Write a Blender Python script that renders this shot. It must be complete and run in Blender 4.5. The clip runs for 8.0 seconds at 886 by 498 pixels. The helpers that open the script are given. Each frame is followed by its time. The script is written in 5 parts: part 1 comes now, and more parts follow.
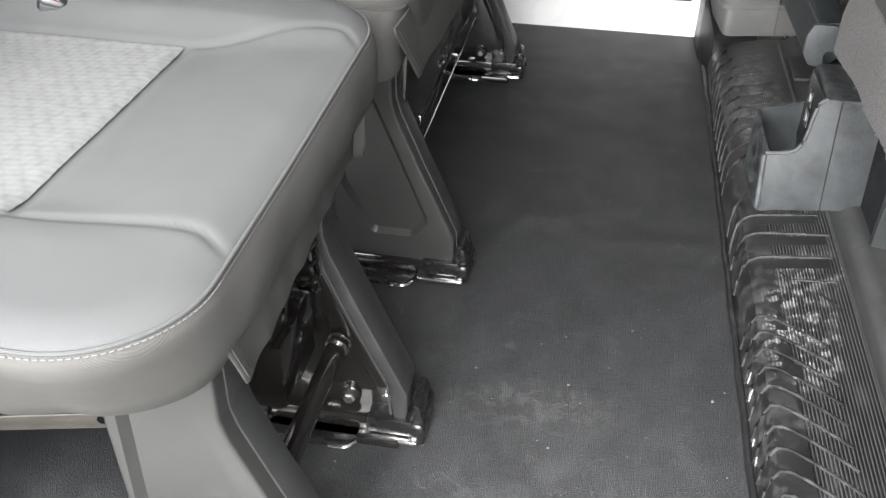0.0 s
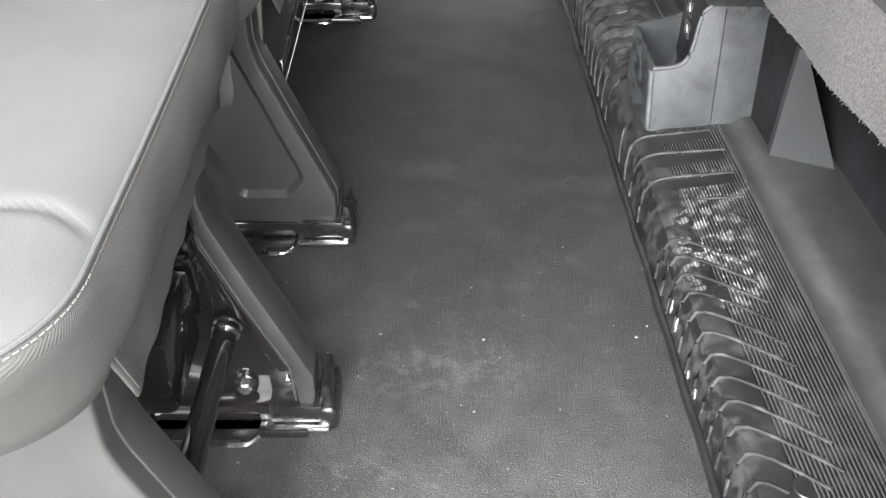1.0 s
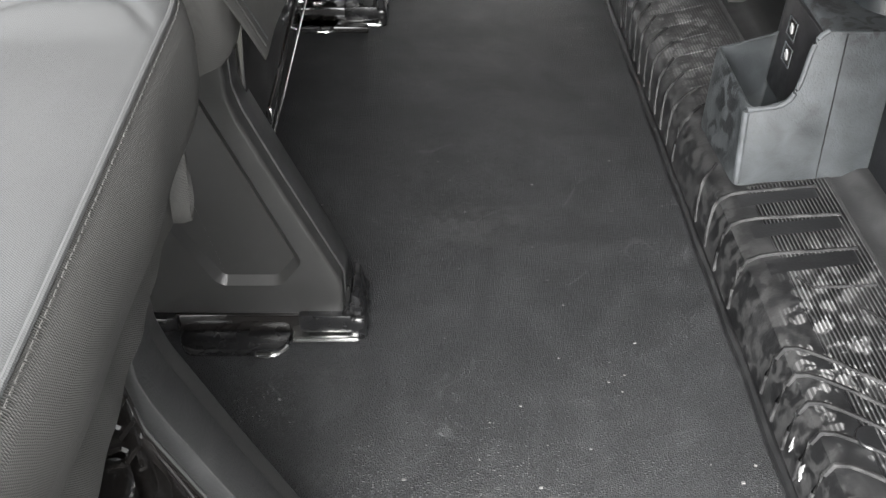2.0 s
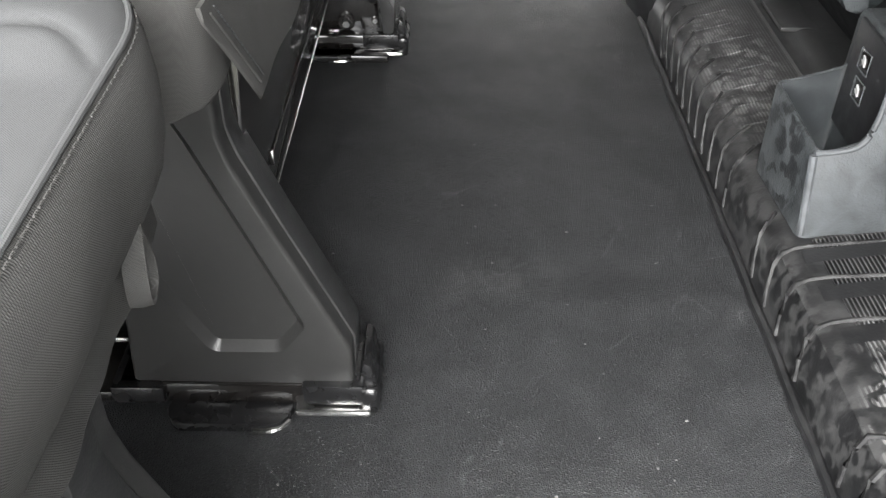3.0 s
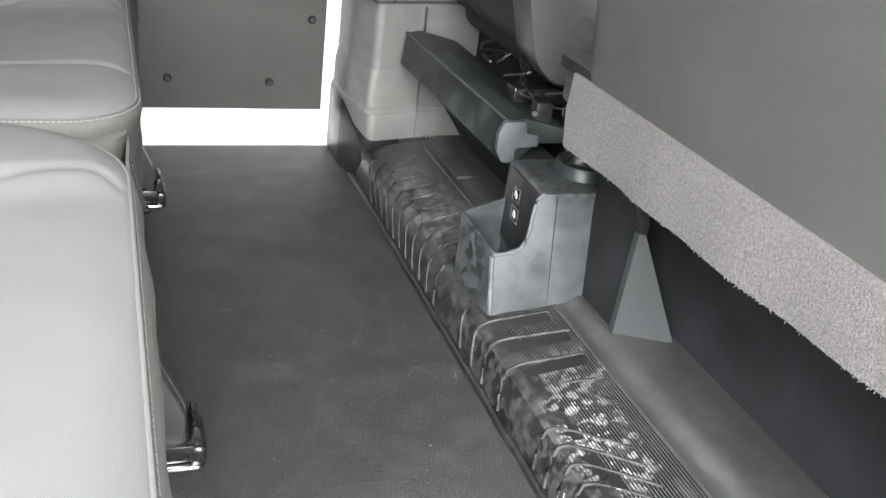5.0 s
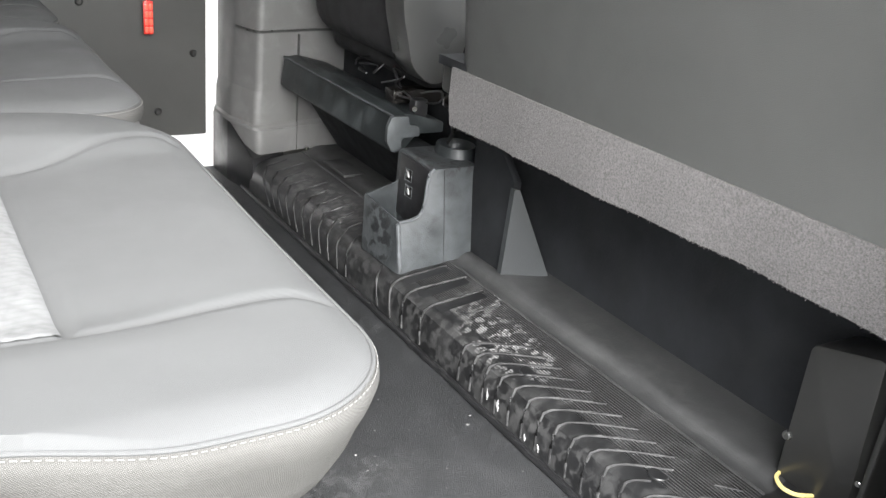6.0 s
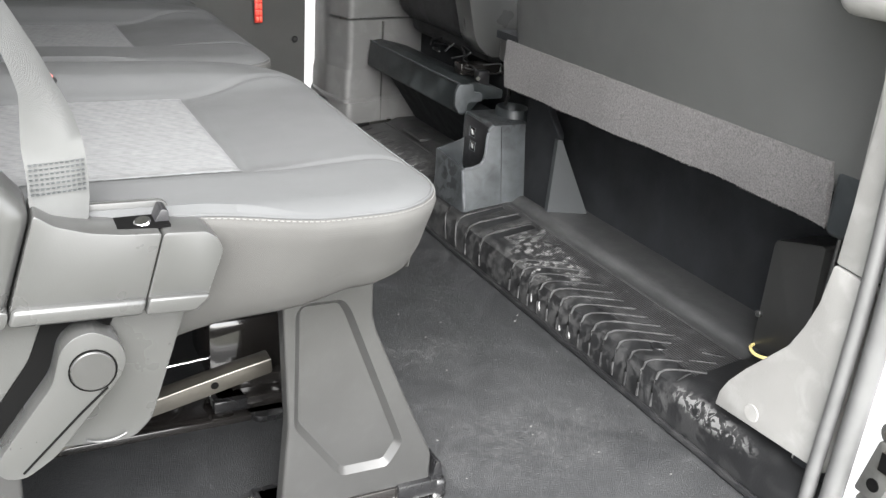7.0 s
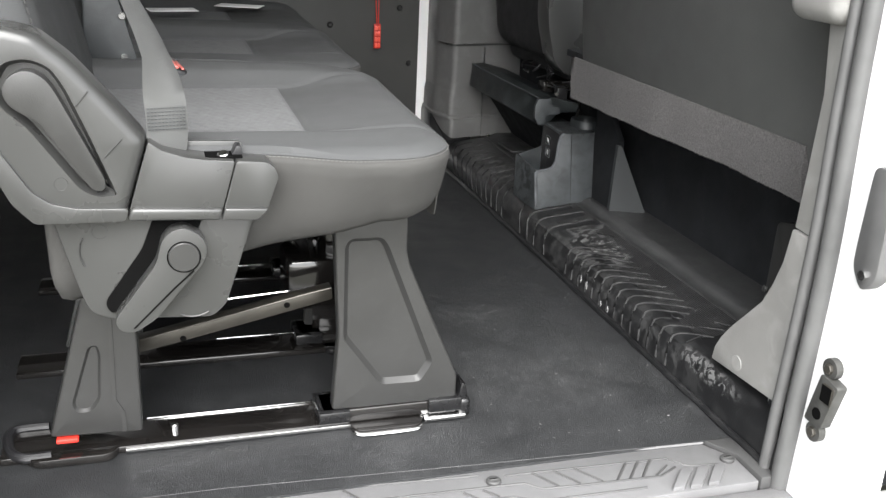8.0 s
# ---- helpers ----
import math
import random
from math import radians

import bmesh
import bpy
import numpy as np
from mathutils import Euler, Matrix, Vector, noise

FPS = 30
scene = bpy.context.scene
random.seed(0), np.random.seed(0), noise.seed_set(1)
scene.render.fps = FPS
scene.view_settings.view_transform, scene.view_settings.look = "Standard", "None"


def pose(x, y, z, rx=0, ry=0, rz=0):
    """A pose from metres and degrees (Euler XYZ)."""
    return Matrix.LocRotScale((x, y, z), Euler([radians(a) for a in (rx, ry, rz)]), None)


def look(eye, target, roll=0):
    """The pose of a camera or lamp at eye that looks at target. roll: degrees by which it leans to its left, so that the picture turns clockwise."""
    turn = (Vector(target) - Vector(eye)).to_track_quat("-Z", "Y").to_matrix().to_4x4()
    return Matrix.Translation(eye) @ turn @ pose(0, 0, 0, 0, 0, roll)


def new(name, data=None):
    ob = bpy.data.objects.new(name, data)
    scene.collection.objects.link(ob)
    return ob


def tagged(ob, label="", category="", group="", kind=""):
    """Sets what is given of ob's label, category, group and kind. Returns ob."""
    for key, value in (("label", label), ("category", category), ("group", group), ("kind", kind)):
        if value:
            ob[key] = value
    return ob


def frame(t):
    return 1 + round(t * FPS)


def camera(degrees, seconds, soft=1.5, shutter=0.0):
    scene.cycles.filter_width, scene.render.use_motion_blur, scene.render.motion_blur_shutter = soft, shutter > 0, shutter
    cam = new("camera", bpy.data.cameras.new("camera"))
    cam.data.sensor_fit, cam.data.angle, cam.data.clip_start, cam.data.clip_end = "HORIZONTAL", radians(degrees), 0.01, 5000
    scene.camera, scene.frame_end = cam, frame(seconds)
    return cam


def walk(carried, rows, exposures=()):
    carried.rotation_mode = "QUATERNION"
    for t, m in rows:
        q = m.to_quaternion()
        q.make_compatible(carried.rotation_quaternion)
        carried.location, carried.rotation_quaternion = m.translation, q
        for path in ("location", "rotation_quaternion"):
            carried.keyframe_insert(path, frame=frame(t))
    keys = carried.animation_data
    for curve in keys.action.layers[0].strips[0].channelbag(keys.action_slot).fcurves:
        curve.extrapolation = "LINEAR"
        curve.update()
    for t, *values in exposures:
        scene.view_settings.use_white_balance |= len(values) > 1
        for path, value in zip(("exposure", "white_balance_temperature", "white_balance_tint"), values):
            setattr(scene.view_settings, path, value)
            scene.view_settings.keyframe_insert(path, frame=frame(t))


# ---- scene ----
cam = camera(50.7, 8.0, soft=1.4)
PATH = [
    (0, (0.367, -0.203, 0.849), (0.085, 1.419, -0.286), 0.9),
    (0.5, (0.33, -0.179, 0.816), (0.238, 1.438, -0.357), 0.9),
    (1, (0.3, -0.105, 0.768), (0.347, 1.491, -0.436), 1.1),
    (1.5, (0.282, 0.072, 0.748), (0.347, 1.648, -0.482), 0.3),
    (1.7, (0.27, 0.134, 0.726), (0.334, 1.694, -0.525), 0.9),
    (2.8, (0.262, 0.311, 0.658), (0.278, 1.893, -0.565), 0.7),
    (3, (0.265, 0.321, 0.649), (0.269, 1.915, -0.558), 0.7),
    (3.5, (0.27, 0.296, 0.634), (0.27, 1.94, -0.505), 1.0),
    (4, (0.237, 0.221, 0.664), (0.358, 1.871, -0.461), 4.0),
    (4.5, (0.187, 0.094, 0.745), (0.648, 1.785, -0.219), 6.7),
    (5, (0.116, 0.007, 0.764), (0.778, 1.68, -0.11), 7.5),
    (5.2, (0.07, -0.023, 0.763), (0.841, 1.621, -0.074), 8.5),
    (6.3, (-0.2, -0.352, 0.763), (0.821, 1.196, 0.013), 5.0),
    (6.5, (-0.237, -0.438, 0.758), (0.763, 1.119, 0.0), 4.7),
    (7, (-0.291, -0.591, 0.779), (0.564, 1.05, 0.02), 4.1),
    (7.5, (-0.259, -0.774, 0.772), (0.443, 0.959, 0.063), 3.2),
    (8, (-0.25, -0.945, 0.774), (0.318, 0.845, 0.086), 2.9),
]
EXPOSURES = [(0.0, 3.72), (0.5, 3.9), (1.0, 4.16), (1.5, 3.88), (3.0, 4.08), (3.5, 4.4), (4.0, 4.56), (4.5, 4.43), (5.0, 4.34), (6.5, 3.73), (7.0, 3.64), (7.5, 3.54), (8.0, 2.76)]
walk(cam, [(t, look(eye, target, roll)) for t, eye, target, roll in PATH], EXPOSURES)

# ---- daylight: a bright overcast sky and a wide soft sun ----
world = bpy.data.worlds.new("sky")
scene.world = world
world.use_nodes = True
wn = world.node_tree
sky = wn.nodes.new("ShaderNodeTexSky")
sky.sky_type = "NISHITA"
sky.sun_disc = False
SUN_UP, SUN_ROUND = radians(45), radians(196)
sky.sun_elevation, sky.sun_rotation = SUN_UP, SUN_ROUND
sky.dust_density, sky.air_density = 1.5, 1.0
grey = wn.nodes.new("ShaderNodeHueSaturation")
grey.inputs["Saturation"].default_value = 0.12
wn.links.new(sky.outputs[0], grey.inputs["Color"])
wn.links.new(grey.outputs[0], wn.nodes["Background"].inputs[0])
wn.nodes["Background"].inputs[1].default_value = 0.12
sun = new("sun", bpy.data.lights.new("sun", "SUN"))
sun.data.energy, sun.data.angle, sun.data.color = 1.5, radians(56), (1.0, 0.985, 0.96)
sun.matrix_world = look((0, 0, 6), (-6 * math.sin(SUN_ROUND) / math.tan(SUN_UP), -6 * math.cos(SUN_ROUND) / math.tan(SUN_UP), 0))


# ---- materials ----
def surface(name, base, rough=0.5, metal=0.0, var=0.12, scale=7.0, fine=260.0, bump=0.08, dust=0.0, dust_colour=(0.3, 0.3, 0.3),
            dust_scale=9.0, dust_from=0.52, dust_width=0.2, grain="noise", coat=0.0, spec=0.5, thread=0.0):
    m = bpy.data.materials.new(name)
    m.use_nodes = True
    n, l = m.node_tree.nodes, m.node_tree.links
    b = n["Principled BSDF"]
    co = n.new("ShaderNodeTexCoord").outputs["Object"]

    def noise_tex(s, detail=4.0, distortion=0.0):
        t = n.new("ShaderNodeTexNoise")
        t.inputs["Scale"].default_value, t.inputs["Detail"].default_value, t.inputs["Distortion"].default_value = s, detail, distortion
        l.new(co, t.inputs["Vector"])
        return t.outputs["Fac"]

    def ramp(fac, a, b_, ca, cb):
        r = n.new("ShaderNodeValToRGB")
        r.color_ramp.elements[0].position, r.color_ramp.elements[1].position = a, b_
        r.color_ramp.elements[0].color, r.color_ramp.elements[1].color = (*ca, 1), (*cb, 1)
        l.new(fac, r.inputs[0])
        return r.outputs[0]

    def mix(fac, a, c):
        x = n.new("ShaderNodeMix")
        x.data_type = "RGBA"
        l.new(fac, x.inputs["Factor"])
        l.new(a, x.inputs["A"])
        if isinstance(c, tuple):
            x.inputs["B"].default_value = (*c, 1)
        else:
            l.new(c, x.inputs["B"])
        return x.outputs["Result"]

    low, high = tuple(c * (1 - var) for c in base), tuple(min(1, c * (1 + var)) for c in base)
    colour = ramp(noise_tex(scale), 0.3, 0.7, low, high)
    rough_out = ramp(noise_tex(scale * 2.3), 0.3, 0.7, (rough * 0.85,) * 3, (min(1, rough * 1.15),) * 3)
    if dust:
        spots = ramp(noise_tex(dust_scale, 8.0, 0.6), dust_from, dust_from + dust_width, (0, 0, 0), (dust, dust, dust))
        colour = mix(spots, colour, dust_colour)
        rough_out = mix(spots, rough_out, (min(1, rough * 1.45),) * 3)
    l.new(colour, b.inputs["Base Color"])
    l.new(rough_out, b.inputs["Roughness"])
    b.inputs["Metallic"].default_value = metal
    b.inputs["Coat Weight"].default_value = coat
    b.inputs["Specular IOR Level"].default_value = spec
    if bump:
        if grain == "noise":
            h = noise_tex(fine, 2.0)
        elif grain == "leather":
            v = n.new("ShaderNodeTexVoronoi")
            v.feature = "DISTANCE_TO_EDGE"
            v.inputs["Scale"].default_value = fine
            l.new(co, v.inputs["Vector"])
            h = ramp(v.outputs["Distance"], 0.0, 0.45, (0, 0, 0), (1, 1, 1))
        elif grain == "weave":
            w = n.new("ShaderNodeTexWave")
            w.wave_type, w.bands_direction = "BANDS", "DIAGONAL"
            w.inputs["Scale"].default_value, w.inputs["Distortion"].default_value, w.inputs["Detail"].default_value = fine, 1.2, 2.0
            l.new(co, w.inputs["Vector"])
            flip = n.new("ShaderNodeVectorMath")
            flip.operation, flip.inputs[1].default_value = "MULTIPLY", (1.0, -1.0, 0.7)
            l.new(co, flip.inputs[0])
            w2 = n.new("ShaderNodeTexWave")
            w2.wave_type, w2.bands_direction = "BANDS", "DIAGONAL"
            w2.inputs["Scale"].default_value, w2.inputs["Distortion"].default_value, w2.inputs["Detail"].default_value = fine, 1.2, 2.0
            l.new(flip.outputs[0], w2.inputs["Vector"])
            both = n.new("ShaderNodeMath")
            both.operation = "MULTIPLY"
            l.new(w.outputs["Fac"], both.inputs[0])
            l.new(w2.outputs["Fac"], both.inputs[1])
            h = both.outputs[0]
            if thread:
                gaps = ramp(h, 0.05, 0.55, (1 - thread,) * 3, (1 + thread * 0.35,) * 3)
                tint = n.new("ShaderNodeMix")
                tint.data_type, tint.blend_type = "RGBA", "MULTIPLY"
                tint.inputs["Factor"].default_value = 1.0
                l.new(colour, tint.inputs["A"])
                l.new(gaps, tint.inputs["B"])
                l.new(tint.outputs["Result"], b.inputs["Base Color"])
        k = n.new("ShaderNodeBump")
        k.inputs["Strength"].default_value, k.inputs["Distance"].default_value = bump, 0.002
        l.new(h, k.inputs["Height"])
        l.new(k.outputs[0], b.inputs["Normal"])
    return m


FLOOR = surface("black_vinyl", (0.0193, 0.02, 0.0211), 0.42, var=0.14, scale=5, fine=400, bump=0.58, spec=0.24, grain="leather", dust=0.1, dust_colour=(0.09, 0.092, 0.095), dust_scale=22, dust_from=0.48)
RUBBER = surface("black_rubber", (0.009, 0.0092, 0.0098), 0.36, var=0.25, scale=14, fine=300, bump=0.1, dust=0.1, dust_colour=(0.1, 0.1, 0.1), dust_scale=26, dust_from=0.54)
TREAD = surface("worn_tread_rubber", (0.0095, 0.0097, 0.0102), 0.33, var=0.3, scale=14, fine=300, bump=0.1, dust=0.3, dust_colour=(0.08, 0.08, 0.08), dust_scale=30, dust_from=0.5)
RIB = surface("worn_rubber", (0.011, 0.011, 0.0115), 0.55, var=0.5, scale=30, fine=300, bump=0.1, spec=0.22, dust=0.55, dust_colour=(0.062, 0.062, 0.062), dust_scale=45, dust_from=0.45)
FABRIC = surface("grey_seat_cloth", (0.06, 0.0615, 0.0625), 0.92, var=0.05, scale=6, fine=560, bump=0.22, spec=0.3, grain="weave", thread=0.18)
SKIRT = surface("taupe_side_cloth", (0.06, 0.059, 0.0565), 0.85, var=0.08, scale=6, fine=480, bump=0.4, grain="weave", spec=0.3, thread=0.28)
INSERT = surface("light_grey_pattern_cloth", (0.104, 0.106, 0.108), 0.9, var=0.06, scale=40, fine=420, bump=0.35, grain="weave")
tree = INSERT.node_tree
slant = tree.nodes.new("ShaderNodeMapping")
slant.inputs["Rotation"].default_value = (0, 0, radians(72))
slant.inputs["Scale"].default_value = (1.0, 2.1, 1.0)
tree.links.new(tree.nodes["Texture Coordinate"].outputs["Object"], slant.inputs["Vector"])
lozenge = tree.nodes.new("ShaderNodeTexVoronoi")
lozenge.inputs["Scale"].default_value, lozenge.inputs["Randomness"].default_value = 62, 0.35
tree.links.new(slant.outputs[0], lozenge.inputs["Vector"])
dash = tree.nodes.new("ShaderNodeValToRGB")
dash.color_ramp.elements[0].position, dash.color_ramp.elements[1].position = 0.3, 0.75
dash.color_ramp.elements[0].color, dash.color_ramp.elements[1].color = (1, 1, 1, 1), (0.74, 0.74, 0.74, 1)
tree.links.new(lozenge.outputs["Distance"], dash.inputs[0])
weave_mix = tree.nodes.new("ShaderNodeMix")
weave_mix.data_type, weave_mix.blend_type = "RGBA", "MULTIPLY"
weave_mix.inputs["Factor"].default_value = 1.0
shader = tree.nodes["Principled BSDF"]
tree.links.new(shader.inputs["Base Color"].links[0].from_socket, weave_mix.inputs["A"])
tree.links.new(dash.outputs["Color"], weave_mix.inputs["B"])
tree.links.new(weave_mix.outputs["Result"], shader.inputs["Base Color"])
THREAD = surface("pale_thread", (0.1, 0.099, 0.096), 0.8, bump=0)
PLASTIC = surface("charcoal_plastic", (0.0245, 0.0245, 0.024), 0.35, var=0.1, scale=9, fine=600, bump=0.07, dust=0.06, dust_colour=(0.09, 0.09, 0.09), dust_scale=60, dust_from=0.5, dust_width=0.3)
TRIM = surface("dark_grey_trim_plastic", (0.034, 0.0344, 0.0336), 0.3, var=0.08, scale=7, fine=700, bump=0.05)
DUSTY = surface("dusty_black_plastic", (0.024, 0.027, 0.0285), 0.52, var=0.25, scale=14, fine=420, bump=0.35, dust=0.55, dust_colour=(0.07, 0.077, 0.082), dust_scale=34, dust_from=0.3, dust_width=0.42)
BAR = surface("black_seat_base_plastic", (0.017, 0.0195, 0.021), 0.42, var=0.2, scale=12, fine=500, bump=0.12, dust=0.35, dust_colour=(0.05, 0.055, 0.058), dust_scale=26, dust_from=0.45)
SOFTBLACK = surface("plain_black_plastic", (0.025, 0.0275, 0.029), 0.45, var=0.1, scale=6, fine=420, bump=0.25, dust=0.1, dust_colour=(0.05, 0.054, 0.056), dust_scale=18)
BEAM = surface("scuffed_base_plastic", (0.0095, 0.0115, 0.0122), 0.43, var=0.35, scale=9, fine=420, bump=0.3, dust=0.6, dust_colour=(0.043, 0.049, 0.051), spec=0.45, dust_scale=13, dust_from=0.46, dust_width=0.16)
STEEL = surface("gloss_black_steel", (0.0088, 0.008, 0.0076), 0.14, var=0.3, scale=10, bump=0.03, fine=60, coat=0.5)
# set darker than the leg cover to put the strip's shade into colour
STRIP = surface("shaded_strip_plastic", (0.022, 0.0223, 0.0225), 0.42, var=0.12, scale=14, fine=400, bump=0.15, dust=0.3, dust_colour=(0.05, 0.05, 0.05), dust_scale=30, dust_from=0.55)
CAP = surface("black_foot_plastic", (0.008, 0.008, 0.0085), 0.27, var=0.15, scale=20, fine=400, bump=0.1)
CHROME = surface("bright_steel", (0.75, 0.75, 0.74), 0.22, metal=1.0, var=0.05, bump=0)
VOID = surface("black_carpet_wall", (0.011, 0.012, 0.0135), 0.75, var=0.3, scale=10, fine=300, bump=0.2, dust=0.15, dust_colour=(0.03, 0.03, 0.03), dust_scale=14, spec=0.2)
# near-black that puts the shade of holes, grooves and gaps into colour
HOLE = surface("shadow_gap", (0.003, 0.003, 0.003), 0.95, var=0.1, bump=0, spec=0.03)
CARPET = surface("grey_felt_carpet", (0.082, 0.0785, 0.079), 1.0, var=0.38, scale=380, fine=520, bump=1.0)
SEATBACK = surface("dark_grey_vinyl", (0.057, 0.058, 0.057), 0.5, var=0.07, scale=5, fine=600, bump=0.2, grain="leather")
# pillar plastic with whitish spots mixed into its colour
PALE = surface("pale_grey_pillar_plastic", (0.2, 0.197, 0.19), 0.5, var=0.07, scale=8, fine=500, bump=0.12, dust=0.5, dust_colour=(0.33, 0.33, 0.32), dust_scale=26, dust_from=0.5, dust_width=0.35)
PILLAR = surface("grey_pillar_plastic", (0.102, 0.101, 0.099), 0.5, var=0.08, scale=8, fine=500, bump=0.1, dust=0.2, dust_colour=(0.2, 0.2, 0.2), dust_scale=20, dust_from=0.5)
SEAL = surface("grey_door_seal", (0.08, 0.08, 0.08), 0.5, var=0.12, scale=20, fine=300, bump=0.05)
WHITE = surface("white_paint", (0.83, 0.83, 0.83), 0.25, var=0.02, scale=3, bump=0.0, coat=0.5)
PANEL = surface("dark_door_panel", (0.05, 0.05, 0.048), 0.5, var=0.1, scale=6, fine=300, bump=0.08)
SILL = surface("grey_sill_plate", (0.13, 0.13, 0.132), 0.45, var=0.1, scale=10, fine=400, bump=0.1, dust=0.3, dust_colour=(0.11, 0.11, 0.11), dust_scale=24)
SILLDARK = surface("sill_groove", (0.045, 0.045, 0.045), 0.6, var=0.1, bump=0)
BEAD = surface("bright_red_plastic", (0.9, 0.13, 0.08), 0.3, var=0.05, bump=0)
RED = surface("red_plastic", (0.6, 0.03, 0.02), 0.4, var=0.05, bump=0)
PINK = surface("faded_red_plastic", (0.5, 0.13, 0.11), 0.45, var=0.05, bump=0)
YELLOW = surface("yellow_cable", (0.75, 0.62, 0.25), 0.5, var=0.05, bump=0)
SEATDARK = surface("black_seat_cloth", (0.011, 0.011, 0.012), 0.7, var=0.1, scale=8, fine=500, bump=0.3, grain="weave")
SLOPE = surface("plain_black_rubber", (0.027, 0.0275, 0.028), 0.42, var=0.15, scale=10, fine=300, bump=0.15, dust=0.25, dust_colour=(0.06, 0.06, 0.06), dust_scale=30, dust_from=0.45, dust_width=0.4)
SOCKET = surface("black_socket_plastic", (0.01, 0.01, 0.011), 0.4, var=0.2, scale=30, bump=0.05, dust=0.3, dust_colour=(0.04, 0.04, 0.042), dust_scale=40)
RIVET = surface("grey_rivet", (0.018, 0.018, 0.018), 0.32, var=0.1, bump=0)
BELT = surface("grey_webbing", (0.066, 0.067, 0.066), 0.55, var=0.1, scale=20, fine=600, bump=0.3, grain="weave")
PAPER = surface("white_paper", (0.8, 0.8, 0.79), 0.8, var=0.03, bump=0)
CRUMB = surface("pale_crumb", (0.13, 0.13, 0.127), 0.9, var=0.2, scale=60, bump=0)
STRIKER = surface("dull_cast_steel", (0.055, 0.055, 0.052), 0.45, metal=0.3, var=0.25, scale=40, fine=200, bump=0.1)
ARM = surface("plain_pressed_steel", (0.055, 0.051, 0.044), 0.33, metal=0.5, var=0.2, scale=20, fine=100, bump=0.05)
HEADLINE = surface("roof_lining", (0.3, 0.3, 0.29), 0.9, var=0.05, fine=300, bump=0.2)
CHIP = surface("white_scuff", (0.26, 0.26, 0.26), 0.7, var=0.15, scale=60, bump=0)
GRASS = surface("dry_grass_ground", (0.1, 0.1, 0.078), 0.95, var=0.35, scale=3, fine=40, bump=0.8)


def prints(m, centre, reach, strength, colour, treads=False, size=62.0, edge=0.03):
    """Ragged-edged prints of one colour round one spot of a material, mostly pale dust."""
    n, l = m.node_tree.nodes, m.node_tree.links
    b = n["Principled BSDF"]
    co = n.new("ShaderNodeTexCoord").outputs["Object"]
    sub = n.new("ShaderNodeVectorMath")
    sub.operation = "SUBTRACT"
    sub.inputs[1].default_value = centre
    l.new(co, sub.inputs[0])
    scl = n.new("ShaderNodeVectorMath")
    scl.operation = "DIVIDE"
    scl.inputs[1].default_value = reach
    l.new(sub.outputs[0], scl.inputs[0])
    far = n.new("ShaderNodeVectorMath")
    far.operation = "LENGTH"
    l.new(scl.outputs[0], far.inputs[0])
    fall = n.new("ShaderNodeMapRange")
    fall.inputs["From Min"].default_value, fall.inputs["From Max"].default_value = 1.0, 0.5
    l.new(far.outputs["Value"], fall.inputs["Value"])
    t = n.new("ShaderNodeTexNoise")
    t.inputs["Scale"].default_value, t.inputs["Detail"].default_value, t.inputs["Distortion"].default_value = size, 3, 0.8
    l.new(co, t.inputs["Vector"])
    cut = n.new("ShaderNodeMapRange")
    cut.inputs["From Min"].default_value, cut.inputs["From Max"].default_value = 0.53 - edge, 0.53 + edge
    cut.inputs["To Max"].default_value = strength
    l.new(t.outputs["Fac"], cut.inputs["Value"])
    mul = n.new("ShaderNodeMath")
    mul.operation = "MULTIPLY"
    l.new(fall.outputs[0], mul.inputs[0])
    l.new(cut.outputs[0], mul.inputs[1])
    amount = mul.outputs[0]
    if treads:
        # only the crests of the fine ribs, 4.2 mm apart, carry the dust; it sits in round pads
        axes = n.new("ShaderNodeSeparateXYZ")
        l.new(co, axes.inputs[0])
        shift = n.new("ShaderNodeMath")
        shift.operation, shift.inputs[1].default_value = "ADD", 0.05105
        l.new(axes.outputs["X"], shift.inputs[0])
        turn = n.new("ShaderNodeMath")
        turn.operation, turn.inputs[1].default_value = "MULTIPLY", 2 * math.pi / 0.0042
        l.new(shift.outputs[0], turn.inputs[0])
        wave = n.new("ShaderNodeMath")
        wave.operation = "COSINE"
        l.new(turn.outputs[0], wave.inputs[0])
        crest = n.new("ShaderNodeMapRange")
        crest.inputs["From Min"].default_value, crest.inputs["From Max"].default_value = -0.2, 0.4
        crest.inputs["To Min"].default_value = 0.3
        l.new(wave.outputs[0], crest.inputs["Value"])
        pads = n.new("ShaderNodeTexVoronoi")
        pads.inputs["Scale"].default_value = 64
        l.new(co, pads.inputs["Vector"])
        pad_cut = n.new("ShaderNodeMapRange")
        pad_cut.inputs["From Min"].default_value, pad_cut.inputs["From Max"].default_value = 0.54, 0.47
        l.new(pads.outputs["Distance"], pad_cut.inputs["Value"])
        cut.inputs["From Min"].default_value, cut.inputs["From Max"].default_value = 0.42, 0.47
        for extra in (crest.outputs[0], pad_cut.outputs[0]):
            more = n.new("ShaderNodeMath")
            more.operation = "MULTIPLY"
            l.new(amount, more.inputs[0])
            l.new(extra, more.inputs[1])
            amount = more.outputs[0]
    x = n.new("ShaderNodeMix")
    x.data_type = "RGBA"
    l.new(amount, x.inputs["Factor"])
    l.new(b.inputs["Base Color"].links[0].from_socket, x.inputs["A"])
    x.inputs["B"].default_value = (*colour, 1)
    l.new(x.outputs["Result"], b.inputs["Base Color"])


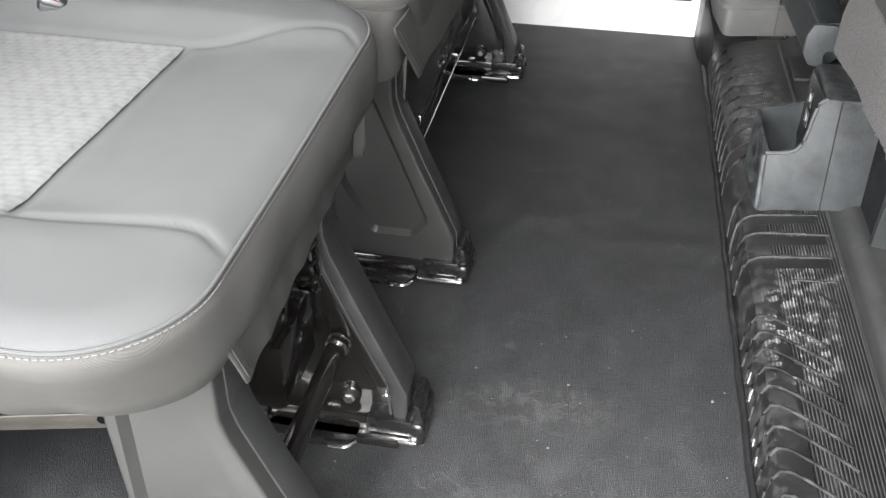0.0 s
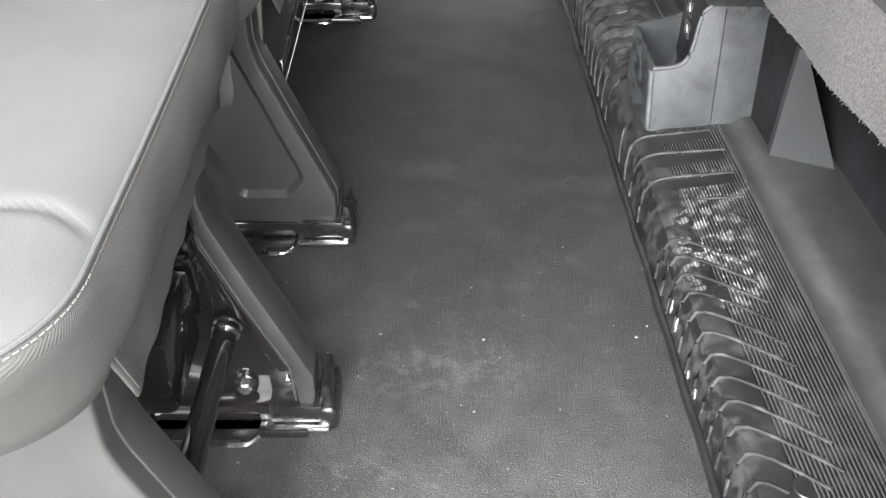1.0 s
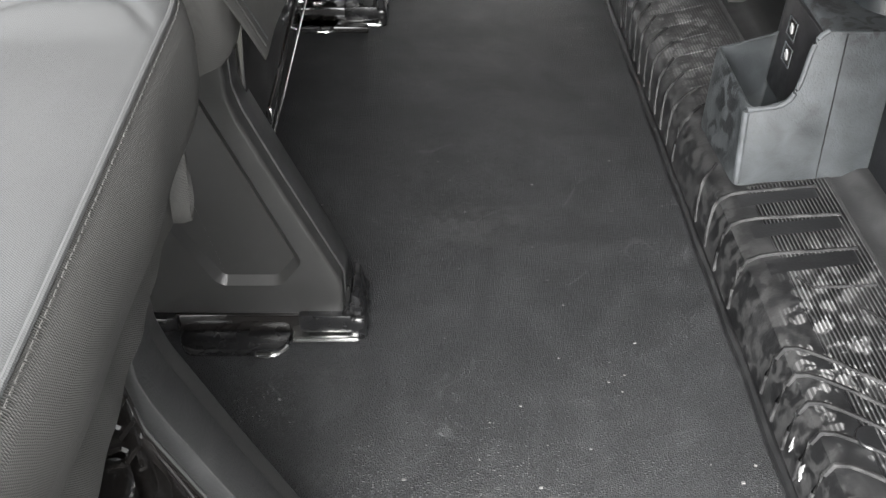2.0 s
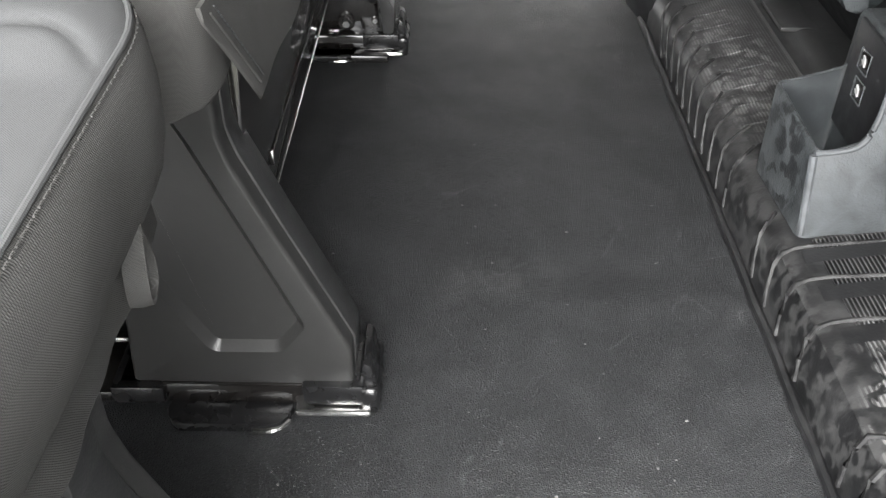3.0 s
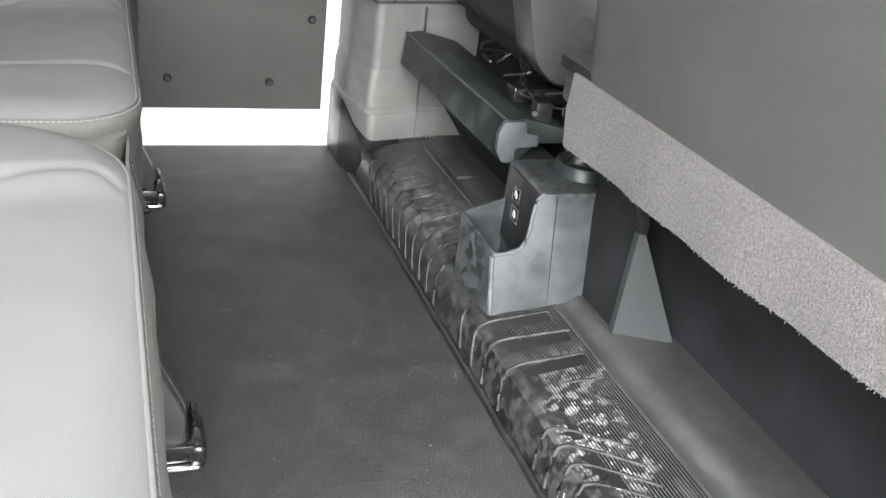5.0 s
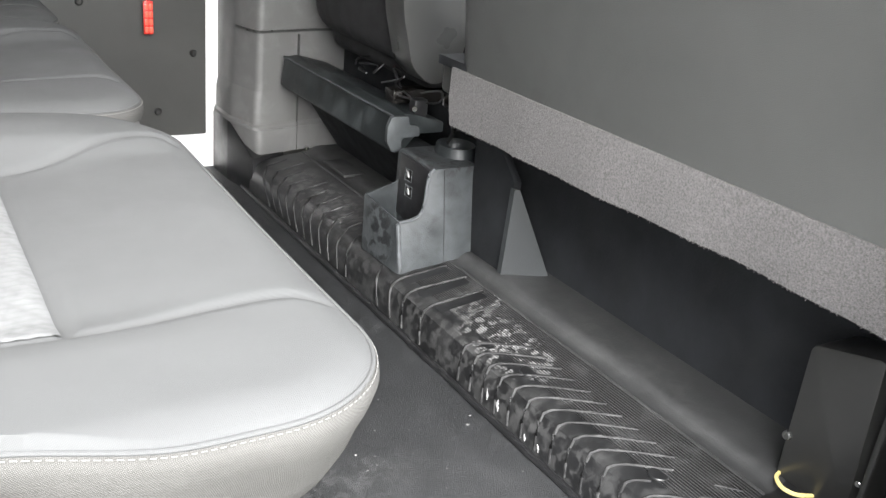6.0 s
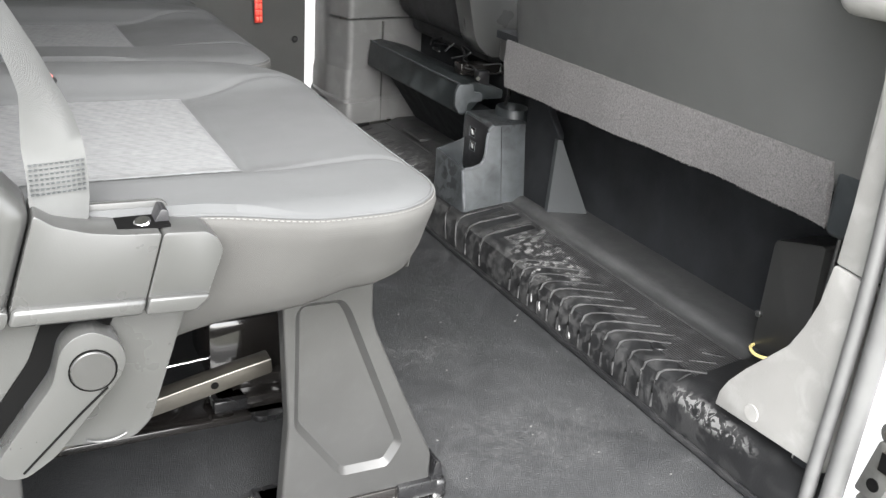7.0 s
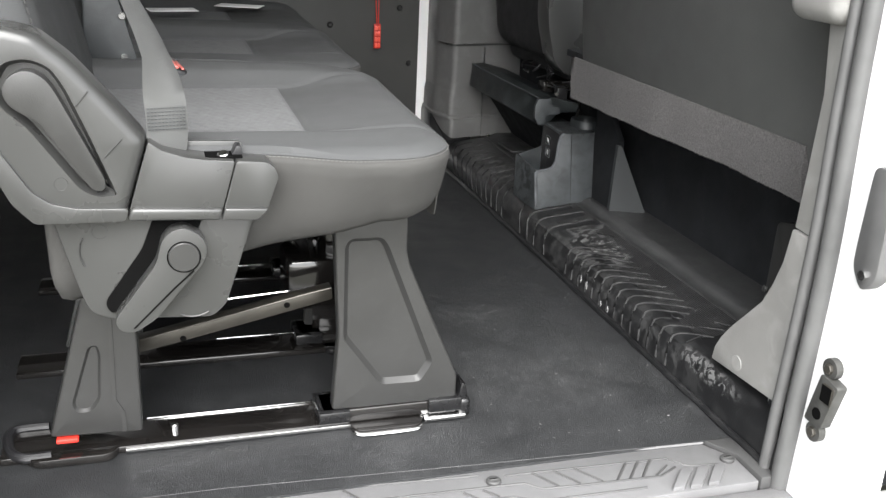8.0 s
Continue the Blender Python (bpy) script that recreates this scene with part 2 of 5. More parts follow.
def crests(m, strength, colour):
    """Worn, dusty crests on all the fine ribs, which stand 4.2 mm apart."""
    n, l = m.node_tree.nodes, m.node_tree.links
    b = n["Principled BSDF"]
    co = n.new("ShaderNodeTexCoord").outputs["Object"]
    axes = n.new("ShaderNodeSeparateXYZ")
    l.new(co, axes.inputs[0])
    turn = n.new("ShaderNodeMath")
    turn.operation, turn.inputs[1].default_value, turn.inputs[2].default_value = "MULTIPLY_ADD", 2 * math.pi / 0.0042, 2 * math.pi * 0.05105 / 0.0042
    l.new(axes.outputs["X"], turn.inputs[0])
    wave = n.new("ShaderNodeMath")
    wave.operation = "COSINE"
    l.new(turn.outputs[0], wave.inputs[0])
    crest = n.new("ShaderNodeMapRange")
    crest.inputs["From Min"].default_value, crest.inputs["From Max"].default_value, crest.inputs["To Max"].default_value = 0.2, 0.6, strength
    l.new(wave.outputs[0], crest.inputs["Value"])
    worn = n.new("ShaderNodeMapRange")
    worn.inputs["From Min"].default_value, worn.inputs["From Max"].default_value = 0.0795, 0.082
    l.new(axes.outputs["Z"], worn.inputs["Value"])
    both = n.new("ShaderNodeMath")
    both.operation = "MULTIPLY"
    l.new(crest.outputs[0], both.inputs[0])
    l.new(worn.outputs[0], both.inputs[1])
    x = n.new("ShaderNodeMix")
    x.data_type = "RGBA"
    l.new(both.outputs[0], x.inputs["Factor"])
    l.new(b.inputs["Base Color"].links[0].from_socket, x.inputs["A"])
    x.inputs["B"].default_value = (*colour, 1)
    l.new(x.outputs["Result"], b.inputs["Base Color"])


def scratches(m, strength, colour, scale=7.0, width=0.007):
    """Short pale scratches: thin broken lines scattered over a material."""
    n, l = m.node_tree.nodes, m.node_tree.links
    b = n["Principled BSDF"]
    co = n.new("ShaderNodeTexCoord").outputs["Object"]
    amount = None
    for size, lo, hi, fold in ((scale, width, 0.0, True), (scale * 2.6, 0.56, 0.62, False)):
        t = n.new("ShaderNodeTexNoise")
        t.inputs["Scale"].default_value, t.inputs["Detail"].default_value, t.inputs["Distortion"].default_value = size, 1.5, 0.4
        l.new(co, t.inputs["Vector"])
        fac = t.outputs["Fac"]
        if fold:
            middle = n.new("ShaderNodeMath")
            middle.operation, middle.inputs[1].default_value = "SUBTRACT", 0.5
            l.new(fac, middle.inputs[0])
            size_of = n.new("ShaderNodeMath")
            size_of.operation = "ABSOLUTE"
            l.new(middle.outputs[0], size_of.inputs[0])
            fac = size_of.outputs[0]
        cut = n.new("ShaderNodeMapRange")
        cut.inputs["From Min"].default_value, cut.inputs["From Max"].default_value = lo, hi
        cut.inputs["To Max"].default_value = 1.0 if fold else strength
        l.new(fac, cut.inputs["Value"])
        if amount is None:
            amount = cut.outputs[0]
        else:
            both = n.new("ShaderNodeMath")
            both.operation = "MULTIPLY"
            l.new(amount, both.inputs[0])
            l.new(cut.outputs[0], both.inputs[1])
            amount = both.outputs[0]
    x = n.new("ShaderNodeMix")
    x.data_type = "RGBA"
    l.new(amount, x.inputs["Factor"])
    l.new(b.inputs["Base Color"].links[0].from_socket, x.inputs["A"])
    x.inputs["B"].default_value = (*colour, 1)
    l.new(x.outputs["Result"], b.inputs["Base Color"])


scratches(FLOOR, 0.5, (0.07, 0.071, 0.073))
scratches(BEAM, 0.6, (0.08, 0.085, 0.087), 12.0, 0.006)
# object space of the step starts at (0.7, 1.0, 0)
crests(TREAD, 0.5, (0.09, 0.09, 0.091))
prints(TREAD, (-0.036, -0.2, 0.083), (0.058, 0.135, 0.05), 0.8, (0.28, 0.28, 0.28), True)
prints(TREAD, (-0.0, -0.06, 0.085), (0.07, 0.06, 0.05), 0.5, (0.25, 0.25, 0.25), True, 40.0)
prints(TREAD, (-0.03, 0.42, 0.083), (0.075, 0.34, 0.06), 0.3, (0.08, 0.08, 0.082), False, 110.0, 0.05)
prints(TREAD, (-0.03, 0.5, 0.083), (0.07, 0.26, 0.06), 0.5, (0.2, 0.2, 0.2), True, 34.0)
prints(TREAD, (-0.092, -0.1, 0.04), (0.03, 0.9, 0.06), 0.4, (0.07, 0.07, 0.07), False, 55.0, 0.05)
# a narrow paler band along the fillet of the toe slope
prints(SLOPE, (0.063, -0.15, 0.1), (0.014, 0.75, 0.05), 0.45, (0.075, 0.075, 0.076), False, 26.0, 0.2)
prints(SLOPE, (0.09, -0.3, 0.105), (0.06, 0.3, 0.05), 0.3, (0.06, 0.06, 0.06), False, 40.0, 0.08)

prints(DUSTY, (-0.09, 0.0, 0.05), (0.05, 0.075, 0.1), 0.95, (0.008, 0.009, 0.01), False, 46.0, 0.025)
prints(DUSTY, (0.035, 0.0, 0.185), (0.1, 0.11, 0.025), 0.9, (0.012, 0.011, 0.012), False, 50.0, 0.02)
for px, py, rx, ry, dust_on in ((0.39, -0.62, 0.06, 0.05, 0.4), (0.24, -0.6, 0.07, 0.06, 0.3), (0.32, -0.4, 0.05, 0.05, 0.3), (0.42, -0.3, 0.05, 0.07, 0.25), (0.47, -0.16, 0.06, 0.05, 0.25), (0.3, 0.1, 0.07, 0.06, 0.2)):
    prints(FLOOR, (px, py, 0.0), (rx, ry, 0.05), dust_on * 0.34, (0.08, 0.08, 0.08), False, 34.0, 0.11)
# dust trodden in at the open door, lightened to paint in the door's light
prints(FLOOR, (0.33, -0.74, 0.0), (0.5, 0.62, 0.1), 0.36, (0.064, 0.065, 0.066), False, 16.0, 0.25)
prints(FLOOR, (0.33, 0.13, 0.0), (0.08, 0.05, 0.05), 0.12, (0.1, 0.1, 0.1))
prints(FLOOR, (0.33, -0.32, 0.0), (0.14, 0.06, 0.05), 0.16, (0.12, 0.12, 0.12))
prints(FLOOR, (0.4, -0.6, 0.0), (0.2, 0.12, 0.05), 0.16, (0.1, 0.1, 0.1))
prints(RUBBER, (-0.088, -0.73, 0.06), (0.018, 0.11, 0.02), 0.5, (0.2, 0.2, 0.2), False, 90.0)
prints(RUBBER, (-0.09, -0.7, 0.05), (0.08, 0.16, 0.06), 0.16, (0.08, 0.08, 0.08), False, 24.0)


# ---- building helpers ----
def origin(ob):
    p = Vector(ob.location)
    while ob.parent:
        ob = ob.parent
        p = p + ob.location
    return p


def finish(bm, smooth=35):
    bmesh.ops.recalc_face_normals(bm, faces=bm.faces)
    for e in bm.edges:
        e.smooth = len(e.link_faces) == 2 and e.calc_face_angle(0) < radians(smooth)
    for f in bm.faces:
        f.smooth = True


def part(name, bm, material, parent, label="", smooth=35):
    """One mesh, given in world coordinates, under a thing or part."""
    finish(bm, smooth)
    bmesh.ops.translate(bm, vec=-origin(parent), verts=bm.verts)
    me = bpy.data.meshes.new(name)
    bm.to_mesh(me)
    bm.free()
    me.materials.append(material)
    ob = new(name, me)
    ob.parent = parent
    return tagged(ob, label)


def thing(name, at, label, category, group="", kind=""):
    ob = new(name)
    ob.empty_display_size = 0.05
    ob.location = at
    return tagged(ob, label, category, group, kind)


def solid(name, bm, material, label, category="", group="", kind="", at=None, smooth=35):
    """A thing that is one mesh."""
    finish(bm, smooth)
    if at is None:
        lo = [min(v.co[i] for v in bm.verts) for i in range(3)]
        hi = [max(v.co[i] for v in bm.verts) for i in range(3)]
        at = ((lo[0] + hi[0]) / 2, (lo[1] + hi[1]) / 2, lo[2])
    bmesh.ops.translate(bm, vec=-Vector(at), verts=bm.verts)
    me = bpy.data.meshes.new(name)
    bm.to_mesh(me)
    bm.free()
    me.materials.append(material)
    ob = new(name, me)
    ob.location = at
    return tagged(ob, label, category, group, kind)


def block(x0, x1, y0, y1, z0, z1, bevel=0.0, seg=2, bm=None):
    bm = bm or bmesh.new()
    made = bmesh.ops.create_cube(bm, size=1)["verts"]
    for v in made:
        v.co = Vector((x0 + (v.co.x + 0.5) * (x1 - x0), y0 + (v.co.y + 0.5) * (y1 - y0), z0 + (v.co.z + 0.5) * (z1 - z0)))
    if bevel:
        edges = list({e for v in made for e in v.link_edges})
        bmesh.ops.bevel(bm, geom=edges, offset=bevel, segments=seg, profile=0.5, affect="EDGES", clamp_overlap=True)
    return bm


def prism(profile, a, b, axis="y", bevel=0.0, seg=2, bm=None):
    """A closed outline pushed along an axis: (x, z) for y, (y, z) for x, (x, y) for z."""
    bm = bm or bmesh.new()

    def put(u, v, w):
        return {"y": (u, w, v), "x": (w, u, v), "z": (u, v, w)}[axis]

    lo = [bm.verts.new(put(u, v, a)) for u, v in profile]
    hi = [bm.verts.new(put(u, v, b)) for u, v in profile]
    faces = [bm.faces.new(lo), bm.faces.new(hi[::-1])]
    for i in range(len(lo)):
        j = (i + 1) % len(lo)
        faces.append(bm.faces.new((lo[i], hi[i], hi[j], lo[j])))
    if bevel:
        edges = list({e for f in faces for e in f.edges})
        bmesh.ops.recalc_face_normals(bm, faces=faces)
        bmesh.ops.bevel(bm, geom=edges, offset=bevel, segments=seg, profile=0.5, affect="EDGES", clamp_overlap=True)
    return bm


def tube(points, radius, sides=10, bm=None, flat=1.0):
    bm = bm or bmesh.new()
    pts = [Vector(p) for p in points]
    rings = []
    ref = Vector((0.013, 0.02, 1)).normalized()
    for i, p in enumerate(pts):
        d = (pts[min(i + 1, len(pts) - 1)] - pts[max(i - 1, 0)]).normalized()
        r = ref if abs(d.dot(ref)) < 0.95 else Vector((1, 0.1, 0)).normalized()
        u = d.cross(r).normalized()
        w = u.cross(d)
        rad = radius[i] if isinstance(radius, (list, tuple)) else radius
        rings.append([bm.verts.new(p + rad * (math.cos(t) * u + flat * math.sin(t) * w)) for t in [2 * math.pi * k / sides for k in range(sides)]])
    for a, b in zip(rings, rings[1:]):
        for k in range(sides):
            bm.faces.new((a[k], a[(k + 1) % sides], b[(k + 1) % sides], b[k]))
    bm.faces.new(rings[0][::-1])
    bm.faces.new(rings[-1])
    return bm


def disc(centre, axis, radius, depth, sides=20, bevel=0.0, bm=None):
    """A short cylinder from centre along an axis."""
    c, d = Vector(centre), Vector(axis).normalized()
    if bevel:
        return tube([c, c + d * (depth - bevel), c + d * depth], [radius, radius, radius - bevel], sides, bm)
    return tube([c, c + d * depth], radius, sides, bm)


def smooth_path(points, per=6):
    """A rounded line through control points."""
    p = [Vector(q) for q in points]
    out = []
    for i in range(len(p) - 1):
        a, b, c, d = p[max(i - 1, 0)], p[i], p[i + 1], p[min(i + 2, len(p) - 1)]
        for k in range(per):
            t = k / per
            out.append(0.5 * ((2 * b) + (c - a) * t + (2 * a - 5 * b + 4 * c - d) * t * t + (3 * b - a - 3 * c + d) * t ** 3))
    return out + [p[-1]]


def inset(poly, d):
    """A closed outline drawn in by d (given anticlockwise)."""
    area = sum(a[0] * b[1] - b[0] * a[1] for a, b in zip(poly, poly[1:] + poly[:1]))
    s = 1 if area > 0 else -1
    out = []
    for i in range(len(poly)):
        a, b, c = Vector(poly[i - 1]), Vector(poly[i]), Vector(poly[(i + 1) % len(poly)])
        n1 = Vector((-(b - a).y, (b - a).x)).normalized() * s
        n2 = Vector((-(c - b).y, (c - b).x)).normalized() * s
        m = (n1 + n2).normalized()
        out.append(tuple(b + m * d / max(0.4, m.dot(n1))))
    return out


def round_poly(poly, r, seg=4):
    """A closed outline with its corners rounded."""
    out = []
    for i in range(len(poly)):
        a, b, c = Vector(poly[i - 1]), Vector(poly[i]), Vector(poly[(i + 1) % len(poly)])
        ra = min(r, (a - b).length * 0.45, (c - b).length * 0.45)
        p, q = b + (a - b).normalized() * ra, b + (c - b).normalized() * ra
        for k in range(seg + 1):
            t = k / seg
            out.append(tuple((1 - t) ** 2 * p + 2 * t * (1 - t) * b + t * t * q))
    return out


def within(p, poly):
    hit = False
    for (x0, z0), (x1, z1) in zip(poly, poly[1:] + poly[:1]):
        if (z0 > p.z) != (z1 > p.z) and p.x < x0 + (x1 - x0) * (p.z - z0) / (z1 - z0):
            hit = not hit
    return hit


def recessed(outer, inner, y0, y1, depth, edge=0.004, slope=0.004, bm=None):
    """A moulded cover in the x-z plane, its face at y0, its back at y1, with a sunk field inside."""
    bm = bm or bmesh.new()
    s = 1 if y1 > y0 else -1
    face = inset(outer, edge)
    loops = [[bm.verts.new((u, y, v)) for u, v in poly] for poly, y in
             ((outer, y1), (outer, y0 + s * edge), (face, y0), (inner, y0), (inset(inner, slope), y0 + s * depth),
              (inset(outer, edge * 0.13), y0 + s * edge * 0.5), (inset(outer, edge * 0.5), y0 + s * edge * 0.13))]
    for a, b in ((0, 1), (1, 5), (5, 6), (6, 2), (3, 4)):
        la, lb = loops[a], loops[b]
        for i in range(len(la)):
            j = (i + 1) % len(la)
            bm.faces.new((la[i], la[j], lb[j], lb[i]))
    bm.faces.new(loops[4])
    bm.faces.new(loops[0])
    edges = [bm.edges.get((lp[i], lp[(i + 1) % len(lp)])) or bm.edges.new((lp[i], lp[(i + 1) % len(lp)])) for lp in (loops[2], loops[3]) for i in range(len(lp))]
    made = bmesh.ops.triangle_fill(bm, use_beauty=True, use_dissolve=False, edges=edges)["geom"]
    ring = set(loops[3])
    bmesh.ops.delete(bm, geom=[f for f in made if isinstance(f, bmesh.types.BMFace) and all(v in ring for v in f.verts) and within(f.calc_center_median(), inner)], context="FACES_ONLY")
    return bm


def soft_box(x0, x1, y0, y1, z0, z1, r, lean=0.0, seg=5):
    """A padded block with round edges, sheared towards -x with height."""
    bm = block(x0, x1, y0, y1, z0, z1, r, seg)
    for v in bm.verts:
        v.co.x -= lean * (v.co.z - z0)
    return bm


# ---- the van's shell ----
X_STEP = 0.603
bm = block(-2.2, X_STEP - 0.004, 0.158, 2.013, -0.03, 0.0)
solid("floor", bm, FLOOR, "black grained vinyl van floor with dust and scuffs", "floor", kind="structure", at=(0, 1, 0))

door = thing("wall_far", (0, 2.0, 0), "white painted far door with a dark lower panel", "wall", kind="structure")
bm = block(-2.2, 0.6, 2.0, 2.03, -0.03, 1.5)
part("door_skin", bm, WHITE, door)
part("lining_panel", block(-2.1, 0.566, 1.986, 1.998, 0.09, 0.68, 0.003), PANEL, door, "dark grey lining panel")
for bx, bz in ((0.234, 0.157), (0.448, 0.152), (0.535, 0.292), (0.02, 0.157), (0.279, 0.411), (0.5, 0.465)):
    part("rivet", disc((bx, 1.987, bz), (0, -1, 0), 0.0095, 0.008, 16, 0.005), RIVET, door)

door.location.y = 2.014

solid("wall_back", block(-2.23, -2.2, 0.0, 2.03, -0.03, 1.5), PANEL, "dark bulkhead wall", "wall", kind="structure")
solid("ceiling", block(-2.23, 2.3, 0.0, 2.03, 1.5, 1.54), HEADLINE, "pale grey roof lining", "ceiling", kind="structure")
# unseen side wall, brought forward to x -0.64 to cut light behind the seats
bm = block(-2.2, -0.64, 0.0, 0.05, -0.03, 1.5)
block(-0.64, 0.6, 0.0, 0.05, 1.38, 1.5, bm=bm)
solid("wall_near", bm, WHITE, "white side wall around the open sliding door", "wall", kind="structure")
bm = block(0.9, 2.3, 2.0, 2.03, -0.3, 0.7)
block(0.6, 0.9, 2.0, 2.03, -0.3, 1.5, bm=bm)
block(0.9, 2.3, 2.0, 2.03, 1.3, 1.5, bm=bm)
solid("wall_cab_far", bm, PILLAR, "grey cab side wall with a window opening", "wall", kind="structure")
bm = block(2.27, 2.3, 0.0, 2.0, -0.3, 0.85)
block(2.27, 2.3, 0.0, 2.0, 1.35, 1.5, bm=bm)
solid("wall_cab_front", bm, PANEL, "dark cab front below the windscreen", "wall", kind="structure")
solid("floor_cab", block(0.86, 2.3, 0.05, 2.0, -0.06, -0.03), FLOOR, "black cab floor", "floor", kind="structure")
solid("ground", block(-40, 40, -40, 40, -0.72, -0.6), GRASS, "dry grassy ground outside the van", "ground", kind="structure", at=(0, 0, -0.6))


# ---- heel step in front of the bench ----
STEP = [(0.603, -0.002), (0.604, 0.034), (0.608, 0.055), (0.614, 0.067), (0.624, 0.0745), (0.638, 0.0785), (0.646, 0.0797)]
RISE = [(0.738, 0.0935), (0.742, 0.0925), (0.755, 0.094), (0.762, 0.0985), (0.771, 0.1035), (0.785, 0.105), (0.84, 0.1055), (0.853, 0.1065), (0.8605, 0.1085)]


def step_z(x):
    pts = STEP + RISE
    for (a, za), (b, zb) in zip(pts, pts[1:]):
        if a <= x <= b and b > a:
            return za + (zb - za) * (x - a) / (b - a)
    return pts[-1][1]


def sheet(profile, ys):
    bm = bmesh.new()
    rows = [[bm.verts.new((x, y, z)) for x, z in profile] for y in ys]
    for a, b in zip(rows, rows[1:]):
        for i in range(len(a) - 1):
            bm.faces.new((a[i], b[i], b[i + 1], a[i + 1]))
    return bm


step = thing("heel_step", (0.7, 1.0, 0.0), "black ribbed rubber heel step, scuffed and dusty", "step", kind="structure")
GROOVES = []
gx = 0.6475
while gx < 0.735:
    GROOVES += [(gx, step_z(gx) - 0.0012), (gx + 0.0007, step_z(gx) + 0.0013), (gx + 0.0022, step_z(gx) + 0.0013), (gx + 0.0029, step_z(gx) - 0.0012)]
    gx += 0.0042
part("toe_slope", sheet([GROOVES[-1]] + RISE, [0.345, 0.8, 1.3, 1.795]), SLOPE, step)
part("tread", sheet(STEP + GROOVES, [0.345 + 0.05 * k for k in range(16)]), TREAD, step, smooth=25)
part("far_tread", sheet(STEP + [(0.66, step_z(0.66)), (0.7, step_z(0.7)), GROOVES[-1]], [1.095 + 0.05 * k for k in range(15)]), TREAD, step)
part("plain_end", sheet(STEP + RISE, [0.05, 0.15, 0.25, 0.345]), RUBBER, step)
bm = bmesh.new()
for k in range(35):
    y0 = 0.075 + 0.05 * k
    tube([(0.6 + 0.001 * math.sin(k * 2.1), y0, 0.005), (0.6 + 0.001 * math.sin(k * 2.1 + 2.1), y0 + 0.051, 0.005)], 0.0058, 8, bm)
part("foot_bead", bm, RUBBER, step)


def rib(y_low, y_edge, y_end, x_end, r=0.003, material=RIB):
    """One raised rib: up the riser, over the edge and slanting across the tread."""
    pts = [(0.6035, y_low, 0.014), (0.605, y_low + (y_edge - y_low) * 0.4, 0.037), (0.609, y_low + (y_edge - y_low) * 0.8, 0.058), (0.616, y_edge, 0.0695)]
    n = 9
    for k in range(1, n + 1):
        t = k / n
        x = 0.616 + (x_end - 0.616) * t
        pts.append((x, y_edge + (y_end - y_edge) * t ** 1.15, step_z(x) + 0.0006))
    part("rib", tube(pts, [r] * 4 + [r * 0.8] * n, 6), material, step)


for low, edge, end, xe in ((1.066, 1.086, 1.08, 0.72), (1.022, 1.036, 1.024, 0.728), (0.958, 0.972, 0.965, 0.725)):
    rib(low, edge, end, xe, 0.0032)
for k in range(14):
    yy = 0.839 - 0.0346 * k
    xe = {10: 0.675, 11: 0.638, 12: 0.655, 13: 0.667}.get(k, 0.693)
    rib(yy - 0.006, yy, yy - 0.073 * (xe - 0.616) / 0.077, xe)
rib(1.115, 1.14, 1.15, 0.625)
for k in range(11):
    yy = 1.249 + 0.0405 * k
    rib(yy, yy + 0.016 + 0.0055 * k, yy + 0.034 + 0.006 * k, 0.636 + 0.006 * math.sin(k * 1.7))
    bm = bmesh.new()
    edge_y = yy + 0.034 + 0.006 * k
    wide = 0.062 + 0.012 * math.sin(k * 2.3)
    cols = [[bm.verts.new((x, edge_y + 0.014 * u + v, step_z(x) + dz)) for v, dz in ((0.0, -0.001), (0.002, 0.0014), (0.021, 0.0014), (0.023, -0.001))] for u, x in [(i / 8, 0.634 + wide * i / 8) for i in range(9)]]
    for a, b in zip(cols, cols[1:]):
        for i in range(3):
            bm.faces.new((a[i], b[i], b[i + 1], a[i + 1]))
    part("tread_pad", bm, TREAD, step)
for pts in (((0.652, 0.93), (0.664, 0.912), (0.722, 0.905)), ((0.697, 0.879), (0.719, 0.843)), ((0.697, 0.389), (0.717, 0.362)), ((0.667, 0.383), (0.695, 0.354)), ((0.62, 0.353), (0.646, 0.354))):
    line = [(x, y, step_z(x) + 0.0014) for x, y in pts]
    part("rib", tube(line, 0.0016, 6), RIB, step)
# plain bands between the finely ribbed blocks
for ya, yb, x1 in ((1.058, 1.078, 0.716), (1.0, 1.021, 0.722), (0.94, 0.962, 0.72)):
    bm = bmesh.new()
    cols = [[bm.verts.new((x, y, step_z(x) + dz)) for y, dz in ((yb, -0.002), (yb, 0.0016), (ya + 0.01, 0.0016), (ya, 0.0011))] for x in [0.63 + (x1 - 0.63) * k / 6 for k in range(7)]]
    for a, b in zip(cols, cols[1:]):
        for i in range(3):
            bm.faces.new((a[i], b[i], b[i + 1], a[i + 1]))
    part("plain_band", bm, RUBBER, step)
for cx, cy in ((0.651, 0.72), (0.655, 0.442)):
    part("round_mark", disc((cx, cy, step_z(cx) - 0.002), (0, 0, 1), 0.014, 0.0036, 24, 0.001), RUBBER, step)
part("cover_plate", block(0.742, 0.795, 1.565, 1.68, step_z(0.77) - 0.004, step_z(0.77) + 0.003, 0.002), SLOPE, step, "smooth grey cover plate")
random.seed(4)
